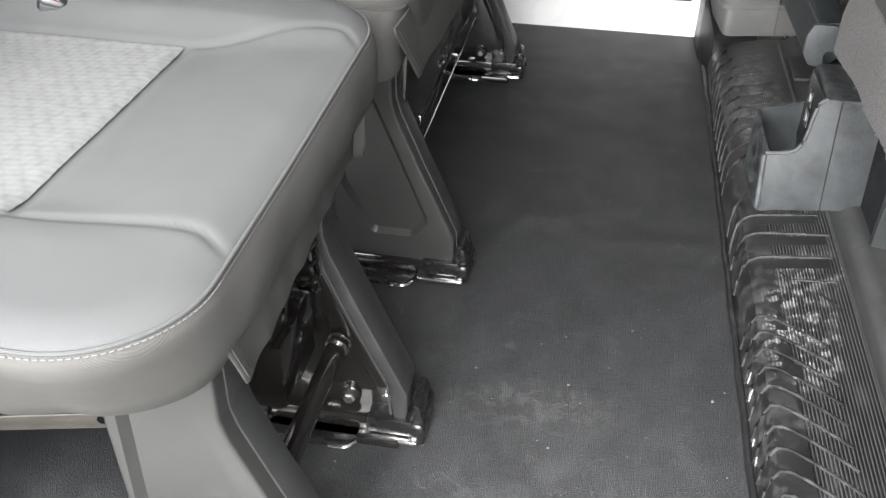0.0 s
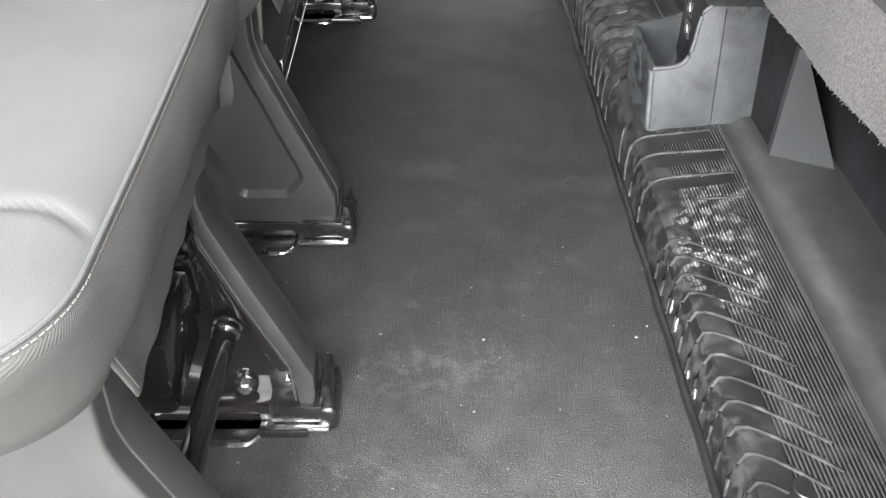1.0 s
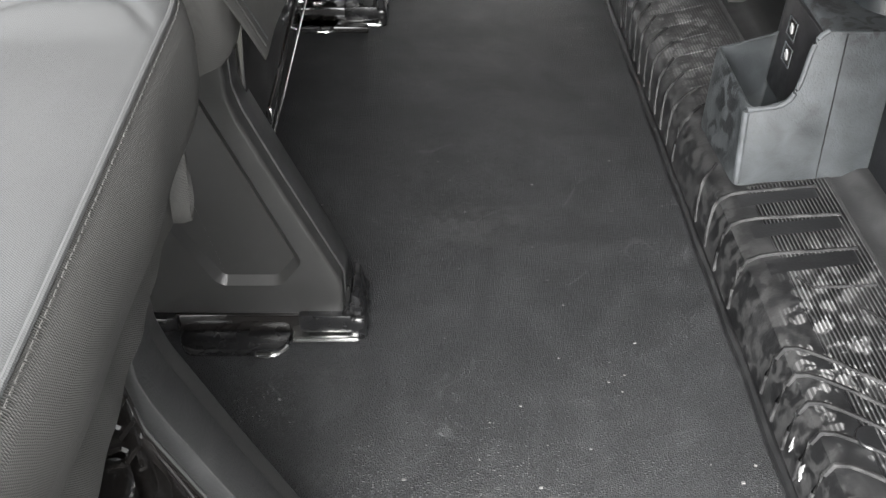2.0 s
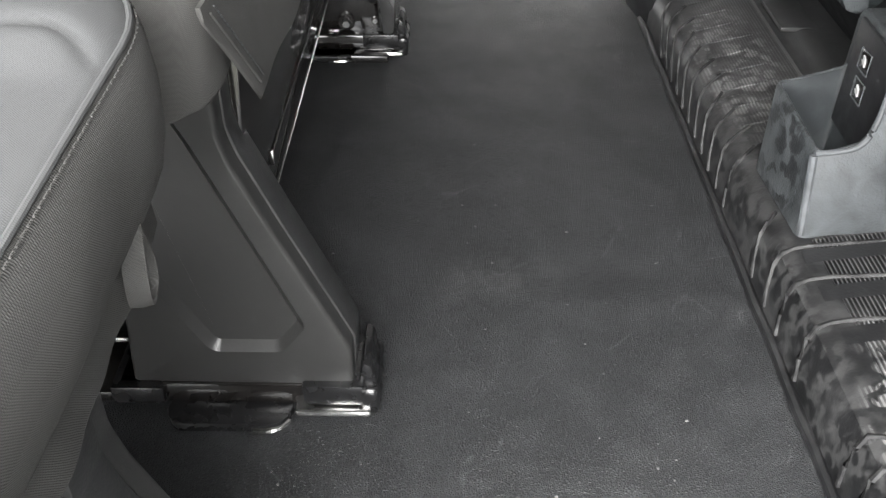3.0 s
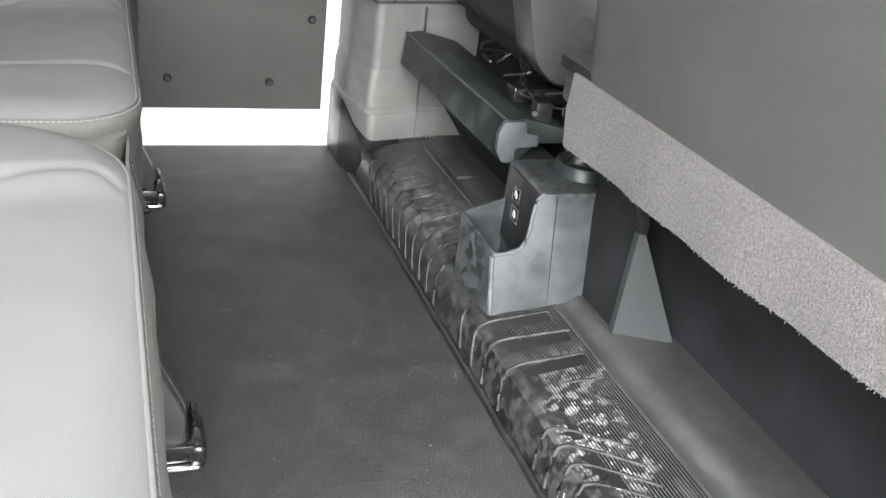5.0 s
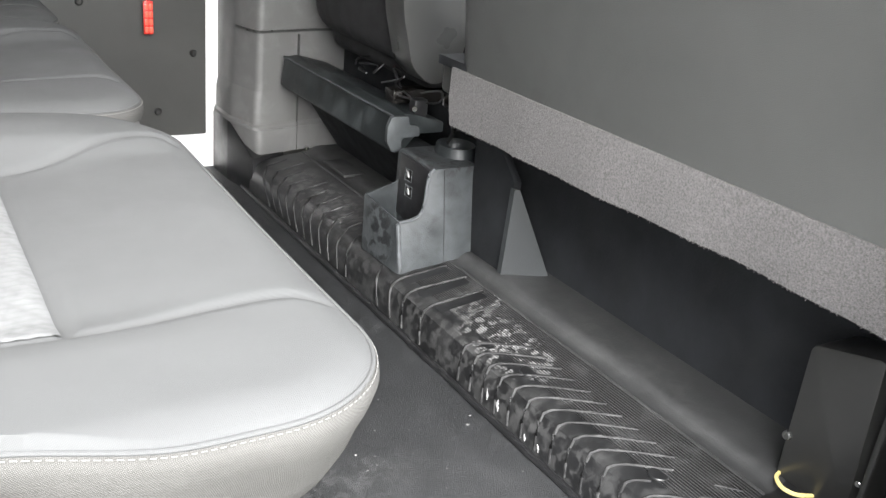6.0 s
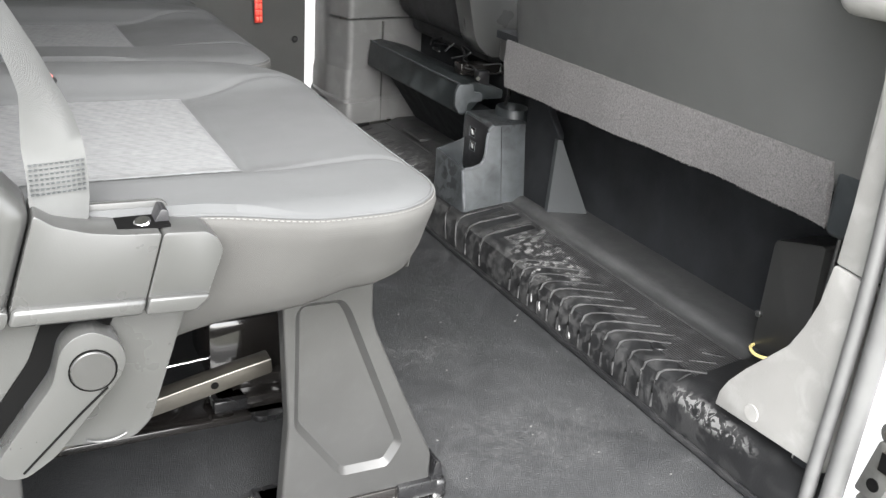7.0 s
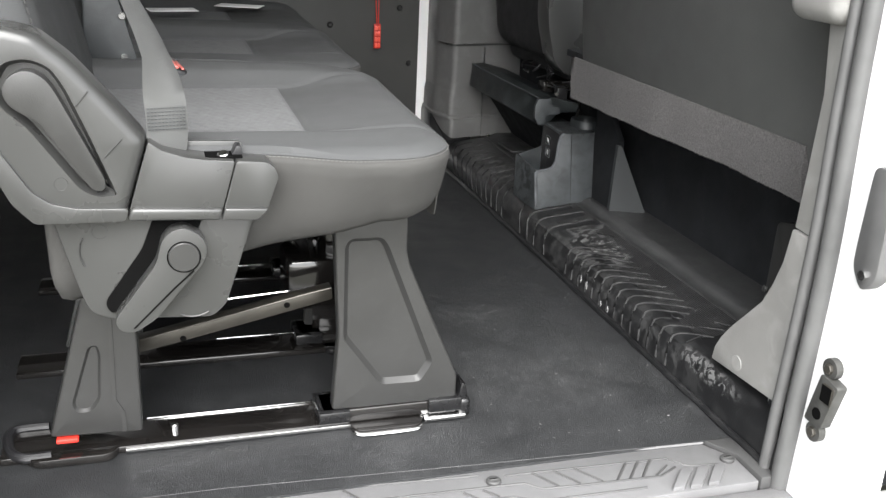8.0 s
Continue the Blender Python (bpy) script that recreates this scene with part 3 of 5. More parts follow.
for cy, cz, s in ((0.752, 0.034, 0.7), (0.722, 0.03, 0.9), (0.65, 0.021, 0.5), (0.618, 0.024, 0.6)):
    poly = [(cy + s * 0.0045 * random.uniform(0.15, 1.1) * math.cos(a) + 0.25 * s * 0.011 * math.sin(a), cz + s * 0.012 * random.uniform(0.3, 1.1) * math.sin(a)) for a in [k * 0.42 for k in range(15)]]
    bm = prism(poly, 0.0, 0.0012, "x")
    for v in bm.verts:
        lean_x = 0.6032 if v.co.z < 0.03 else 0.6032 + (v.co.z - 0.03) * 0.24
        v.co.x = lean_x - v.co.x
    part("scuff_mark", bm, CHIP, step, "white scraped patch")

# toe wall and the box under the front bench
solid("toe_wall", block(0.861, 0.885, 0.1, 2.0, -0.05, 0.47), VOID, "black carpeted wall under the front bench", "wall", kind="structure")
solid("bench_underside", block(0.69, 0.86, 0.14, 1.12, 0.455, 0.47), VOID, "black underside of the front bench", "panel", kind="structure")
leg = thing("bench_pedestal", (0.81, 0.31, 0.105), "black box pedestal of the front bench", "pedestal")
part("side_plate", prism(round_poly([(0.361, 0.104), (0.262, 0.104), (0.266, 0.312), (0.358, 0.287)], 0.01), 0.77, 0.845, "x", 0.004), PLASTIC, leg)
part("pivot_rod", tube([(0.768, 0.25, 0.11), (0.762, 0.238, 0.37)], 0.004, 8), TRIM, leg)
part("bolt", disc((0.77, 0.358, 0.162), (-1, 0, 0), 0.006, 0.005, 10, 0.001), TRIM, leg)
part("bolt", disc((0.77, 0.256, 0.16), (-1, 0, 0), 0.004, 0.004, 10, 0.001), CHROME, leg)
bm = tube(smooth_path([(0.772, 0.357, 0.108), (0.757, 0.35, 0.109), (0.747, 0.332, 0.109), (0.752, 0.315, 0.109), (0.772, 0.305, 0.108)]), 0.0026, 8)
solid("cable_loop", bm, YELLOW, "small yellow cable loop beside the pedestal", "cable")

gus = thing("gusset", (0.81, 1.0, 0.097), "black triangular gusset standing on the heel step", "bracket")
bm = prism([(0.778, 0.104), (0.855, 0.105), (0.785, 0.267), (0.777, 0.267)], 0.0, 1.0, "y")
for v in bm.verts:
    v.co.y = 0.99 - (v.co.x - 0.778) * 0.5 - 0.075 * (v.co.z - 0.1) + (0.012 if v.co.y > 0.5 else 0)
part("front_face", bm, SOFTBLACK, gus)
# darker material than the lit front face, so its shade is in the colour
part("side_face", prism([(1.003, 0.099), (1.12, 0.092), (1.12, 0.4), (0.99, 0.275)], 0.783, 0.8, "x", 0.003), VOID, gus, "side web coloured dark as the shaded side")

# ---- console with cup pocket and sockets ----
con = thing("console", (0.72, 1.18, 0.08), "dusty black plastic console with a cup pocket", "console")
prof = round_poly([(0.702, 0.084), (0.806, 0.09), (0.806, 0.262), (0.705, 0.262)], 0.012)
bm = prism(prof, 1.1, 1.262, "y", 0.004, 3)
for v in bm.verts:
    v.co.y += max(0, 0.02 * (v.co.z - 0.085) / 0.18) if v.co.y < 1.15 else 0
part("body", bm, DUSTY, con)
side = [(0.634, 0.082), (0.806, 0.094), (0.806, 0.264), (0.702, 0.264), (0.692, 0.255), (0.687, 0.235), (0.684, 0.212), (0.679, 0.193), (0.671, 0.182), (0.658, 0.177), (0.63, 0.174)]
bm = prism(side, 1.0955, 1.104, "y", 0.003, 2)
for v in bm.verts:
    v.co.y += 0.025 * (v.co.z - 0.085) / 0.18
part("side_panel", bm, DUSTY, con)
WORN = surface("worn_plastic_edge", (0.05, 0.054, 0.058), 0.6, var=0.35, scale=40, fine=300, bump=0.1)
edge = [(x, 1.0962 + 0.025 * (z - 0.085) / 0.18, z + 0.0005) for x, z in side[3:]]
part("worn_edge", tube(smooth_path(edge, 3), 0.003, 8), WORN, con, "pale worn edge")
# front corner: wear plus a soft highlight painted as a pale tube
part("worn_edge", tube([(0.633 - 0.004 * k / 6, 1.0965 + 0.0115 * k / 6, 0.086 + 0.087 * k / 6) for k in range(7)], 0.0042, 8), WORN, con, "pale worn edge")
part("joint", tube([(0.725, 1.0962, 0.089), (0.722, 1.119, 0.262)], 0.0008, 5), SOCKET, con)
bm = bmesh.new()
outer = round_poly([(0.708, 1.102), (0.708, 1.25), (0.625, 1.245), (0.632, 1.098)], 0.014)
inner = inset(outer, 0.005)
deep = inset(outer, 0.009)


def rim_z(y, x):
    t = max(0, min(1, (y - 1.1) / 0.12))
    return 0.174 + 0.012 * t + 0.02 * max(0, min(1, (x - 0.676) / 0.025))


def sway(y, z):
    return y + (0.012 * (z - 0.08) / 0.09 if y < 1.15 else 0)


loops = []
for poly, zf in ((outer, lambda x, y: 0.078), (outer, lambda x, y: rim_z(y, x) - 0.004), (inset(outer, 0.002), lambda x, y: rim_z(y, x)),
                 (inner, lambda x, y: rim_z(y, x) - 0.001)):
    loops.append([bm.verts.new((x, sway(y, zf(x, y)), zf(x, y))) for x, y in poly])
for a, b in zip(loops, loops[1:]):
    for i in range(len(a)):
        j = (i + 1) % len(a)
        bm.faces.new((a[i], a[j], b[j], b[i]))
part("cup_pocket", bm, DUSTY, con, smooth=60)
bm = bmesh.new()
loops = [[bm.verts.new((x, sway(y, zf(x, y)), zf(x, y))) for x, y in poly] for poly, zf in
         ((inset(outer, 0.0045), lambda x, y: rim_z(y, x) - 0.0015), (deep, lambda x, y: 0.1))]
for i in range(len(loops[0])):
    j = (i + 1) % len(loops[0])
    bm.faces.new((loops[0][i], loops[0][j], loops[1][j], loops[1][i]))
bm.faces.new(loops[1])
# inner walls take a darker plastic that paints the pocket's shade
part("pocket_shade", bm, BAR, con, "pocket inner walls, darkened to paint their shade", smooth=60)
sock = part("socket_plate", prism([(1.125, 0.14), (1.242, 0.14), (1.238, 0.262), (1.13, 0.258)], 0.697, 0.702, "x", 0.002), SOCKET, con, "black socket plate")
for sy, sz in ((1.2, 0.229), (1.196, 0.198)):
    hole = part("socket", block(0.6955, 0.6975, sy - 0.0125, sy + 0.0125, sz - 0.011, sz + 0.011, 0.001), STEEL, sock)
    rim = [(0.6952, sy + u * 0.0128, sz + v * 0.0113) for u, v in ((-1, -1), (1, -1), (1, 1), (-1, 1), (-1, -1))]
    part("socket_rim", tube(rim, 0.0007, 5), WORN, hole, "pale worn rim")
    part("mark", prism([(sy - 0.004, sz - 0.005), (sy + 0.0015, sz - 0.003), (sy + 0.005, sz + 0.0005), (sy + 0.002, sz + 0.002), (sy + 0.003, sz + 0.006), (sy - 0.0025, sz + 0.003), (sy - 0.0035, sz)], 0.6938, 0.6956, "x"), CHIP, hole, "pale printed mark")
bm = bmesh.new()
loops = []
for r, z in ((0.046, 0.25), (0.043, 0.278), (0.041, 0.281), (0.038, 0.28), (0.034, 0.262)):
    loops.append([bm.verts.new((0.797 + r * 0.85 * math.cos(k * math.pi / 14), 1.205 + r * math.sin(k * math.pi / 14), z)) for k in range(28)])
for a, b in zip(loops, loops[1:]):
    for i in range(28):
        j = (i + 1) % 28
        bm.faces.new((a[i], a[j], b[j], b[i]))
bm.faces.new(loops[-1])
part("cup_ring", bm, BAR, con, "black cup ring", smooth=60)
part("side_rear", prism(round_poly([(0.812, 0.09), (0.846, 0.095), (0.846, 0.255), (0.812, 0.25)], 0.006), 1.125, 1.25, "y", 0.003), BAR, con)

# ---- front bench: padded back and carpet strip ----
front = thing("front_bench", (0.7, 0.62, 0.44), "dark grey vinyl front bench seat seen from behind", "bench seat")
bm = soft_box(0.694, 0.86, 0.125, 1.07, 0.405, 1.28, 0.05, lean=0.1)
part("backrest", bm, SEATBACK, front)
bm = bmesh.new()
for k in range(60):
    z0 = 0.47 + 0.012 * k
    tube([(0.6925 - 0.1 * (z0 - 0.452), 0.213, z0), (0.6925 - 0.1 * (z0 - 0.446), 0.213, z0 + 0.008)], 0.0012, 5, bm)
part("seam", bm, BAR, front)
bm = bmesh.new()
rows = []
N = 48
for k in range(N + 1):
    t = k / N
    y = 0.218 + t * 0.82
    wob = 0.004 * math.sin(9 * t) + 0.002 * math.sin(31 * t)
    top = Vector((0.6855, y + 0.03 * max(0, t - 0.9) * 10, 0.459))
    bot = Vector((0.698 - 0.028 * t + wob, y, 0.367 + 0.008 * t + 0.004 * math.sin(5 * t)))
    rows.append([bm.verts.new(p) for p in (top, top.lerp(bot, 0.5) + Vector((-0.004, 0, 0)), bot, bot + Vector((0.006, 0, 0)), top + Vector((0.008, 0, 0)))])
for a, b in zip(rows, rows[1:]):
    for i in range(5):
        j = (i + 1) % 5
        bm.faces.new((a[i], a[j], b[j], b[i]))
bm.faces.new(rows[0])
bm.faces.new(rows[-1][::-1])
part("carpet_strip", bm, CARPET, front, "grey felt carpet strip along the bottom", smooth=60)
random.seed(21)
bm = bmesh.new()
for k in range(700):
    t = random.random()
    y, zb = 0.218 + t * 0.82, 0.367 + 0.008 * t + 0.004 * math.sin(5 * t)
    a = Vector((0.699 - 0.028 * t + 0.004 * math.sin(9 * t) + 0.002 * math.sin(31 * t) + random.uniform(-0.002, 0.004), y, zb + 0.001))
    tube([a, a + Vector((random.uniform(-0.003, 0.003), random.uniform(-0.004, 0.004), -random.uniform(0.0, 0.0032)))], 0.00035, 3, bm)
part("frayed_edge", bm, CARPET, front, "loose fibres on the cut edge")
part("end_block", soft_box(0.69, 0.8, 0.14, 0.215, 0.36, 0.455, 0.012), BAR, front)
part("hinge_cover", soft_box(0.7, 0.75, 1.08, 1.125, 0.405, 0.463, 0.01), TRIM, front)
part("hinge_knob", disc((0.72, 1.115, 0.384), (-0.2, -0.5, 1), 0.016, 0.008, 18, 0.002), STEEL, front)
part("hinge_rod", tube([(0.726, 1.115, 0.378), (0.74, 1.13, 0.33), (0.75, 1.16, 0.3)], 0.004, 8), STEEL, front)

# ---- driver's seat: base beam, shield and back ----
drv = thing("driver_seat", (0.75, 1.5, 0.1), "black driver seat on a plastic covered base", "car seat")
beam = round_poly([(0.694, 0.252), (0.708, 0.246), (0.722, 0.246), (0.754, 0.281), (0.812, 0.281), (0.812, 0.302), (0.732, 0.322), (0.702, 0.318)], 0.006)
bm = prism(beam, 1.281, 1.795, "y", 0.004)
for v in bm.verts:
    v.co.x -= 0.016 * (v.co.y - 1.281) / 0.51
    v.co.z += 0.006 * (v.co.y - 1.281) / 0.51
part("base_beam", bm, BEAM, drv, "dusty black base cover")
part("worn_edge", tube([(0.6985 - 0.0022 * k, 1.278 + 0.073 * k, 0.3185 + 0.0008 * k + 0.0006 * math.sin(k * 2)) for k in range(8)], 0.0028, 6), DUSTY, drv, "pale worn edge")
part("end_cap", prism(round_poly([(0.691, 0.32), (0.726, 0.32), (0.73, 0.302), (0.75, 0.299), (0.753, 0.28), (0.717, 0.278), (0.713, 0.27), (0.717, 0.253), (0.694, 0.254), (0.683, 0.272), (0.683, 0.302)], 0.004), 1.269, 1.279, "y", 0.002), DUSTY, drv)
bm = prism([(0.725, 0.25), (0.8, 0.25), (0.86, 0.1), (0.83, 0.1)], 1.29, 1.78, "y")
part("pedestal", bm, VOID, drv)
part("cushion", soft_box(0.79, 1.3, 1.33, 1.78, 0.35, 0.46, 0.03), SEATDARK, drv)
part("backrest", soft_box(0.74, 0.91, 1.35, 1.78, 0.39, 1.15, 0.06, lean=0.12), SEATDARK, drv)
shield = round_poly([(0.69, 0.75), (0.702, 0.51), (0.728, 0.411), (0.765, 0.379), (0.795, 0.379), (0.835, 0.42), (0.85, 0.51), (0.81, 0.75)], 0.025, 5)
part("side_shield", prism(shield, 1.275, 1.35, "y", 0.014, 3), TRIM, drv, "grey plastic side shield")
random.seed(8)
for k in range(7):
    y0 = 1.31 + 0.05 * k
    p = [(0.74 + random.uniform(0, 0.06), y0 + random.uniform(-0.05, 0.05), 0.33 + random.uniform(0, 0.05)) for _ in range(4)]
    part("wire", tube(smooth_path(p, 5), 0.002, 6), SOCKET, drv)
part("slide_rail", block(0.74, 1.14, 1.36, 1.4, 0.32, 0.347, 0.003), STEEL, drv)
part("latch", block(0.75, 0.78, 1.29, 1.315, 0.31, 0.345, 0.004), SOCKET, drv)
part("latch_bolt", disc((0.747, 1.287, 0.33), (-0.5, -1, 0), 0.005, 0.006, 8), STEEL, drv)

# ---- far side pillar trim ----
pil = thing("pillar_trim_far", (0.7, 1.9, 0.07), "grey plastic pillar trim beside the far door", "pillar trim", kind="structure")
plan = [(0.596, 2.01), (0.598, 1.9), (0.626, 1.806), (0.74, 1.832), (0.9, 1.85), (0.9, 2.01)]
bm = prism(round_poly(plan, 0.016, 3), 0.15, 1.49, "z")
for v in bm.verts:
    v.co.x += 0.012 * max(0, v.co.z - 0.3) if v.co.x < 0.7 else 0
part("upper", bm, PILLAR, pil)
plan2 = [(0.592, 2.01), (0.594, 1.895), (0.624, 1.793), (0.74, 1.82), (0.9, 1.84), (0.9, 2.01)]
bm = bmesh.new()
loops = [[bm.verts.new((x, y, z)) for x, y in round_poly([(u - (d if u < 0.7 else 0), v - (d if v < 1.95 else 0)) for u, v in plan], 0.016, 3)] for z, d in ((0.15, 0.011), (0.158, 0.0105), (0.163, 0.006), (0.215, 0.005), (0.24, 0.0))]
for lo, hi in zip(loops, loops[1:]):
    for i in range(len(lo)):
        bm.faces.new((lo[i], lo[(i + 1) % len(lo)], hi[(i + 1) % len(lo)], hi[i]))
part("skirt", bm, PILLAR, pil)
part("plinth", prism(round_poly(plan2, 0.016, 3), 0.09, 0.15, "z", 0.003), PILLAR, pil)
part("joint", block(0.7312, 0.7318, 1.8155, 1.8405, 0.09, 0.37), PANEL, pil)
part("band", prism(round_poly([(0.598, 1.9), (0.622, 1.803), (0.74, 1.829), (0.9, 1.847), (0.9, 1.9)], 0.012, 3), 0.375, 0.381, "z"), TRIM, pil)
kick = prism([(0.586, 2.01), (0.586, 1.9), (0.606, 1.775), (0.7, 1.815), (0.7, 2.01)], 0.0, 0.09, "z", 0.004)
for v in kick.verts:
    if v.co.y > 1.88 and v.co.z > 0.04 and v.co.x < 0.62:
        v.co.z += 0.06
part("kick_corner", kick, RUBBER, pil)
solid("screw", disc((0.755, 1.812, 0.093), (0, -0.2, 1), 0.006, 0.006, 10), CHROME, "small bright screw at the foot of the trim", "screw")

# ---- near door jamb: pale trim, seal, white body, striker ----
jamb = thing("door_jamb", (0.62, 0.06, 0.0), "near door pillar in white paint with pale plastic trim", "door pillar", kind="structure")
out = [(0.262, 0.088), (0.258, 0.112), (0.246, 0.135), (0.222, 0.166), (0.184, 0.208), (0.16, 0.235), (0.142, 0.272), (0.129, 0.31), (0.121, 0.364), (0.063, 0.36), (0.063, 0.1)]
part("lower_trim", prism(out, 0.611, 0.629, "x", 0.003), PALE, jamb, "pale grey lower pillar trim with whitish spots")
out = [(0.121, 0.366), (0.117, 0.45), (0.113, 0.56), (0.128, 0.66), (0.135, 1.38), (0.066, 1.38), (0.063, 0.362)]
part("upper_trim", prism(out, 0.614, 0.632, "x", 0.003), PALE, jamb, "pale grey upper pillar trim")
part("plug", disc((0.612, 0.193, 0.113), (-1, 0, 0), 0.013, 0.0022, 24, 0.001), PALE, jamb)
bm = tube(smooth_path([(0.602, 0.075, -0.06), (0.602, 0.07, 0.1), (0.604, 0.062, 0.36), (0.606, 0.07, 0.65), (0.61, 0.08, 1.38)], 8), 0.0095, 12)
part("seal", bm, SEAL, jamb, "ribbed grey rubber door seal")
bm = tube(smooth_path([(0.608, 0.045, -0.06), (0.607, 0.04, 0.1), (0.608, 0.034, 0.36), (0.61, 0.045, 0.65), (0.616, 0.055, 1.38)], 8), 0.0135, 12)
part("seal_flange", bm, SEAL, jamb, "grey seal lip")
part("white_pillar", block(0.614, 0.654, -0.1, 0.055, -0.25, 1.5, 0.006), WHITE, jamb)
part("inner_post", block(0.632, 0.674, 0.055, 0.13, -0.05, 1.5), PALE, jamb)
part("inner_wall", block(0.629, 0.845, 0.05, 0.125, -0.05, 0.36), VOID, jamb)
part("front_door_skin", block(0.66, 2.3, -0.16, -0.1, 0.15, 0.75, 0.012), WHITE, jamb)
part("front_door_frame", block(0.66, 0.74, -0.14, -0.1, 0.75, 1.5, 0.01), WHITE, jamb)
part("rocker", block(0.64, 2.3, -0.08, 0.05, -0.3, -0.05, 0.02), WHITE, jamb)
solid("belt_guide", soft_box(0.584, 0.654, 0.075, 0.19, 0.652, 0.9, 0.025), PALE, "pale grey plastic belt guide cover on the pillar", "belt guide")

strike = thing("striker_plate", (0.595, -0.015, 0.09), "dull steel striker plate bolted to the white pillar", "striker plate")
plate = round_poly([(0.009, 0.122), (-0.026, 0.122), (-0.044, 0.194), (-0.008, 0.2)], 0.005)
body = part("plate", prism(plate, 0.598, 0.6145, "x", 0.003), STRIKER, strike)
for cy, cz in ((-0.017, 0.211), (-0.009, 0.109)):
    part("ear", disc((0.602, cy, cz), (1, 0, 0), 0.0145, 0.0125, 18, 0.002), STRIKER, strike)
    part("bolt_head", disc((0.6022, cy, cz), (-1, 0, 0), 0.0078, 0.005, 6, 0.001), ARM, strike)
part("square_hole", block(0.5965, 0.5985, -0.034, -0.015, 0.164, 0.188), HOLE, body)
part("hole_rim", prism(round_poly([(-0.0365, 0.161), (-0.0125, 0.163), (-0.0155, 0.191), (-0.0385, 0.19)], 0.003), 0.597, 0.599, "x", 0.0008), ARM, body)
part("round_hole", disc((0.5985, -0.014, 0.141), (-1, 0, 0), 0.0085, 0.0015, 14), HOLE, body)

check = thing("door_bracket", (0.6, -0.05, 0.35), "grey door check bracket on the white pillar", "bracket")
part("arm", prism(round_poly([(-0.028, 0.4), (-0.028, 0.365), (-0.05, 0.338), (-0.072, 0.36), (-0.07, 0.5), (-0.032, 0.5)], 0.012), 0.592, 0.614, "x", 0.004), SEAL, check)
part("bolt_head", disc((0.592, -0.052, 0.362), (-1, 0, 0), 0.007, 0.005, 6), CHROME, check)

# ---- sill plate ----
sill = thing("sill_plate", (0.0, 0.1, -0.02), "grey moulded entry sill plate with a raised tread pattern", "sill plate", kind="structure")
part("base", prism([(-1.1, 0.2), (-0.19, 0.193), (0.162, 0.173), (0.545, 0.156), (0.575, 0.11), (0.575, 0.045), (-1.1, 0.045)], -0.03, -0.004, "z", 0.003), SILL, sill)
part("end_cover", prism([(0.549, 0.158), (0.606, 0.158), (0.622, 0.12), (0.622, 0.045), (0.578, 0.045), (0.578, 0.11)], -0.03, 0.001, "z", 0.003), SILLDARK, sill, "dark end cover")
part("lip", block(-1.1, 0.615, 0.0, 0.044, -0.05, -0.016, 0.006), SILL, sill)
part("back_rim", tube([(-1.1, 0.199, -0.002), (-0.19, 0.192, -0.002), (0.162, 0.172, -0.002), (0.545, 0.155, -0.002)], 0.0022, 8), SILL, sill)


def groove_line(points, r=0.0018):
    part("groove", tube([(x, y, -0.0034) for x, y in points], r, 5), SILLDARK, sill)


groove_line([(-1.1, 0.176), (-0.19, 0.172), (-0.034, 0.162), (0.168, 0.148)])
groove_line([(0.206, 0.139), (0.248, 0.138), (0.319, 0.135), (0.398, 0.132), (0.466, 0.129), (0.487, 0.105), (0.537, 0.097)])
groove_line([(-1.1, 0.135), (0.021, 0.123), (0.157, 0.118), (0.228, 0.115), (0.248, 0.097), (0.302, 0.093), (0.435, 0.088), (0.468, 0.105)])
groove_line([(-0.3, 0.105), (0.12, 0.092), (0.2, 0.088), (0.235, 0.07), (0.4, 0.066)])
for k in range(3):
    groove_line([(0.248 + 0.033 * k, 0.137 - 0.001 * k), (0.274 + 0.034 * k, 0.097 - 0.001 * k)], 0.002)
for k in range(3):
    groove_line([(0.398 + 0.0205 * k, 0.131), (0.366 + 0.02 * k, 0.093 - 0.001 * k)], 0.0022)
groove_line([(0.457, 0.112), (0.424, 0.088)], 0.002)
for k in range(2):
    groove_line([(0.134 + 0.029 * k, 0.112), (0.152 + 0.029 * k, 0.092)], 0.002)
for k in range(-5, 0):
    groove_line([(0.13 + 0.16 * k, 0.155), (0.16 + 0.16 * k, 0.112)], 0.002)
for k in range(3):
    bx = 0.47 + 0.029 * k
    part("tread_bar", prism(round_poly([(bx, 0.093), (bx + 0.02, 0.092), (bx - 0.018, 0.05), (bx - 0.038, 0.05)], 0.003, 2), -0.006, 0.002, "z", 0.0015), SILL, sill)
for sx, sy in ((0.185, 0.128), (0.558, 0.106), (-0.39, 0.14)):
    sc = part("screw", disc((sx, sy, -0.005), (0, 0, 1), 0.011, 0.007, 18, 0.002), SILLDARK, sill)
    part("screw_slot", block(sx - 0.006, sx + 0.006, sy - 0.0015, sy + 0.0015, 0.0015, 0.003), CHROME, sc)
solid("sill_outer", block(-1.1, 0.6, -0.06, 0.0, -0.3, -0.05, 0.012), WHITE, "white painted outer sill below the door opening", "sill", kind="structure")


# ---- the bench seats ----
X_BACK = -0.4


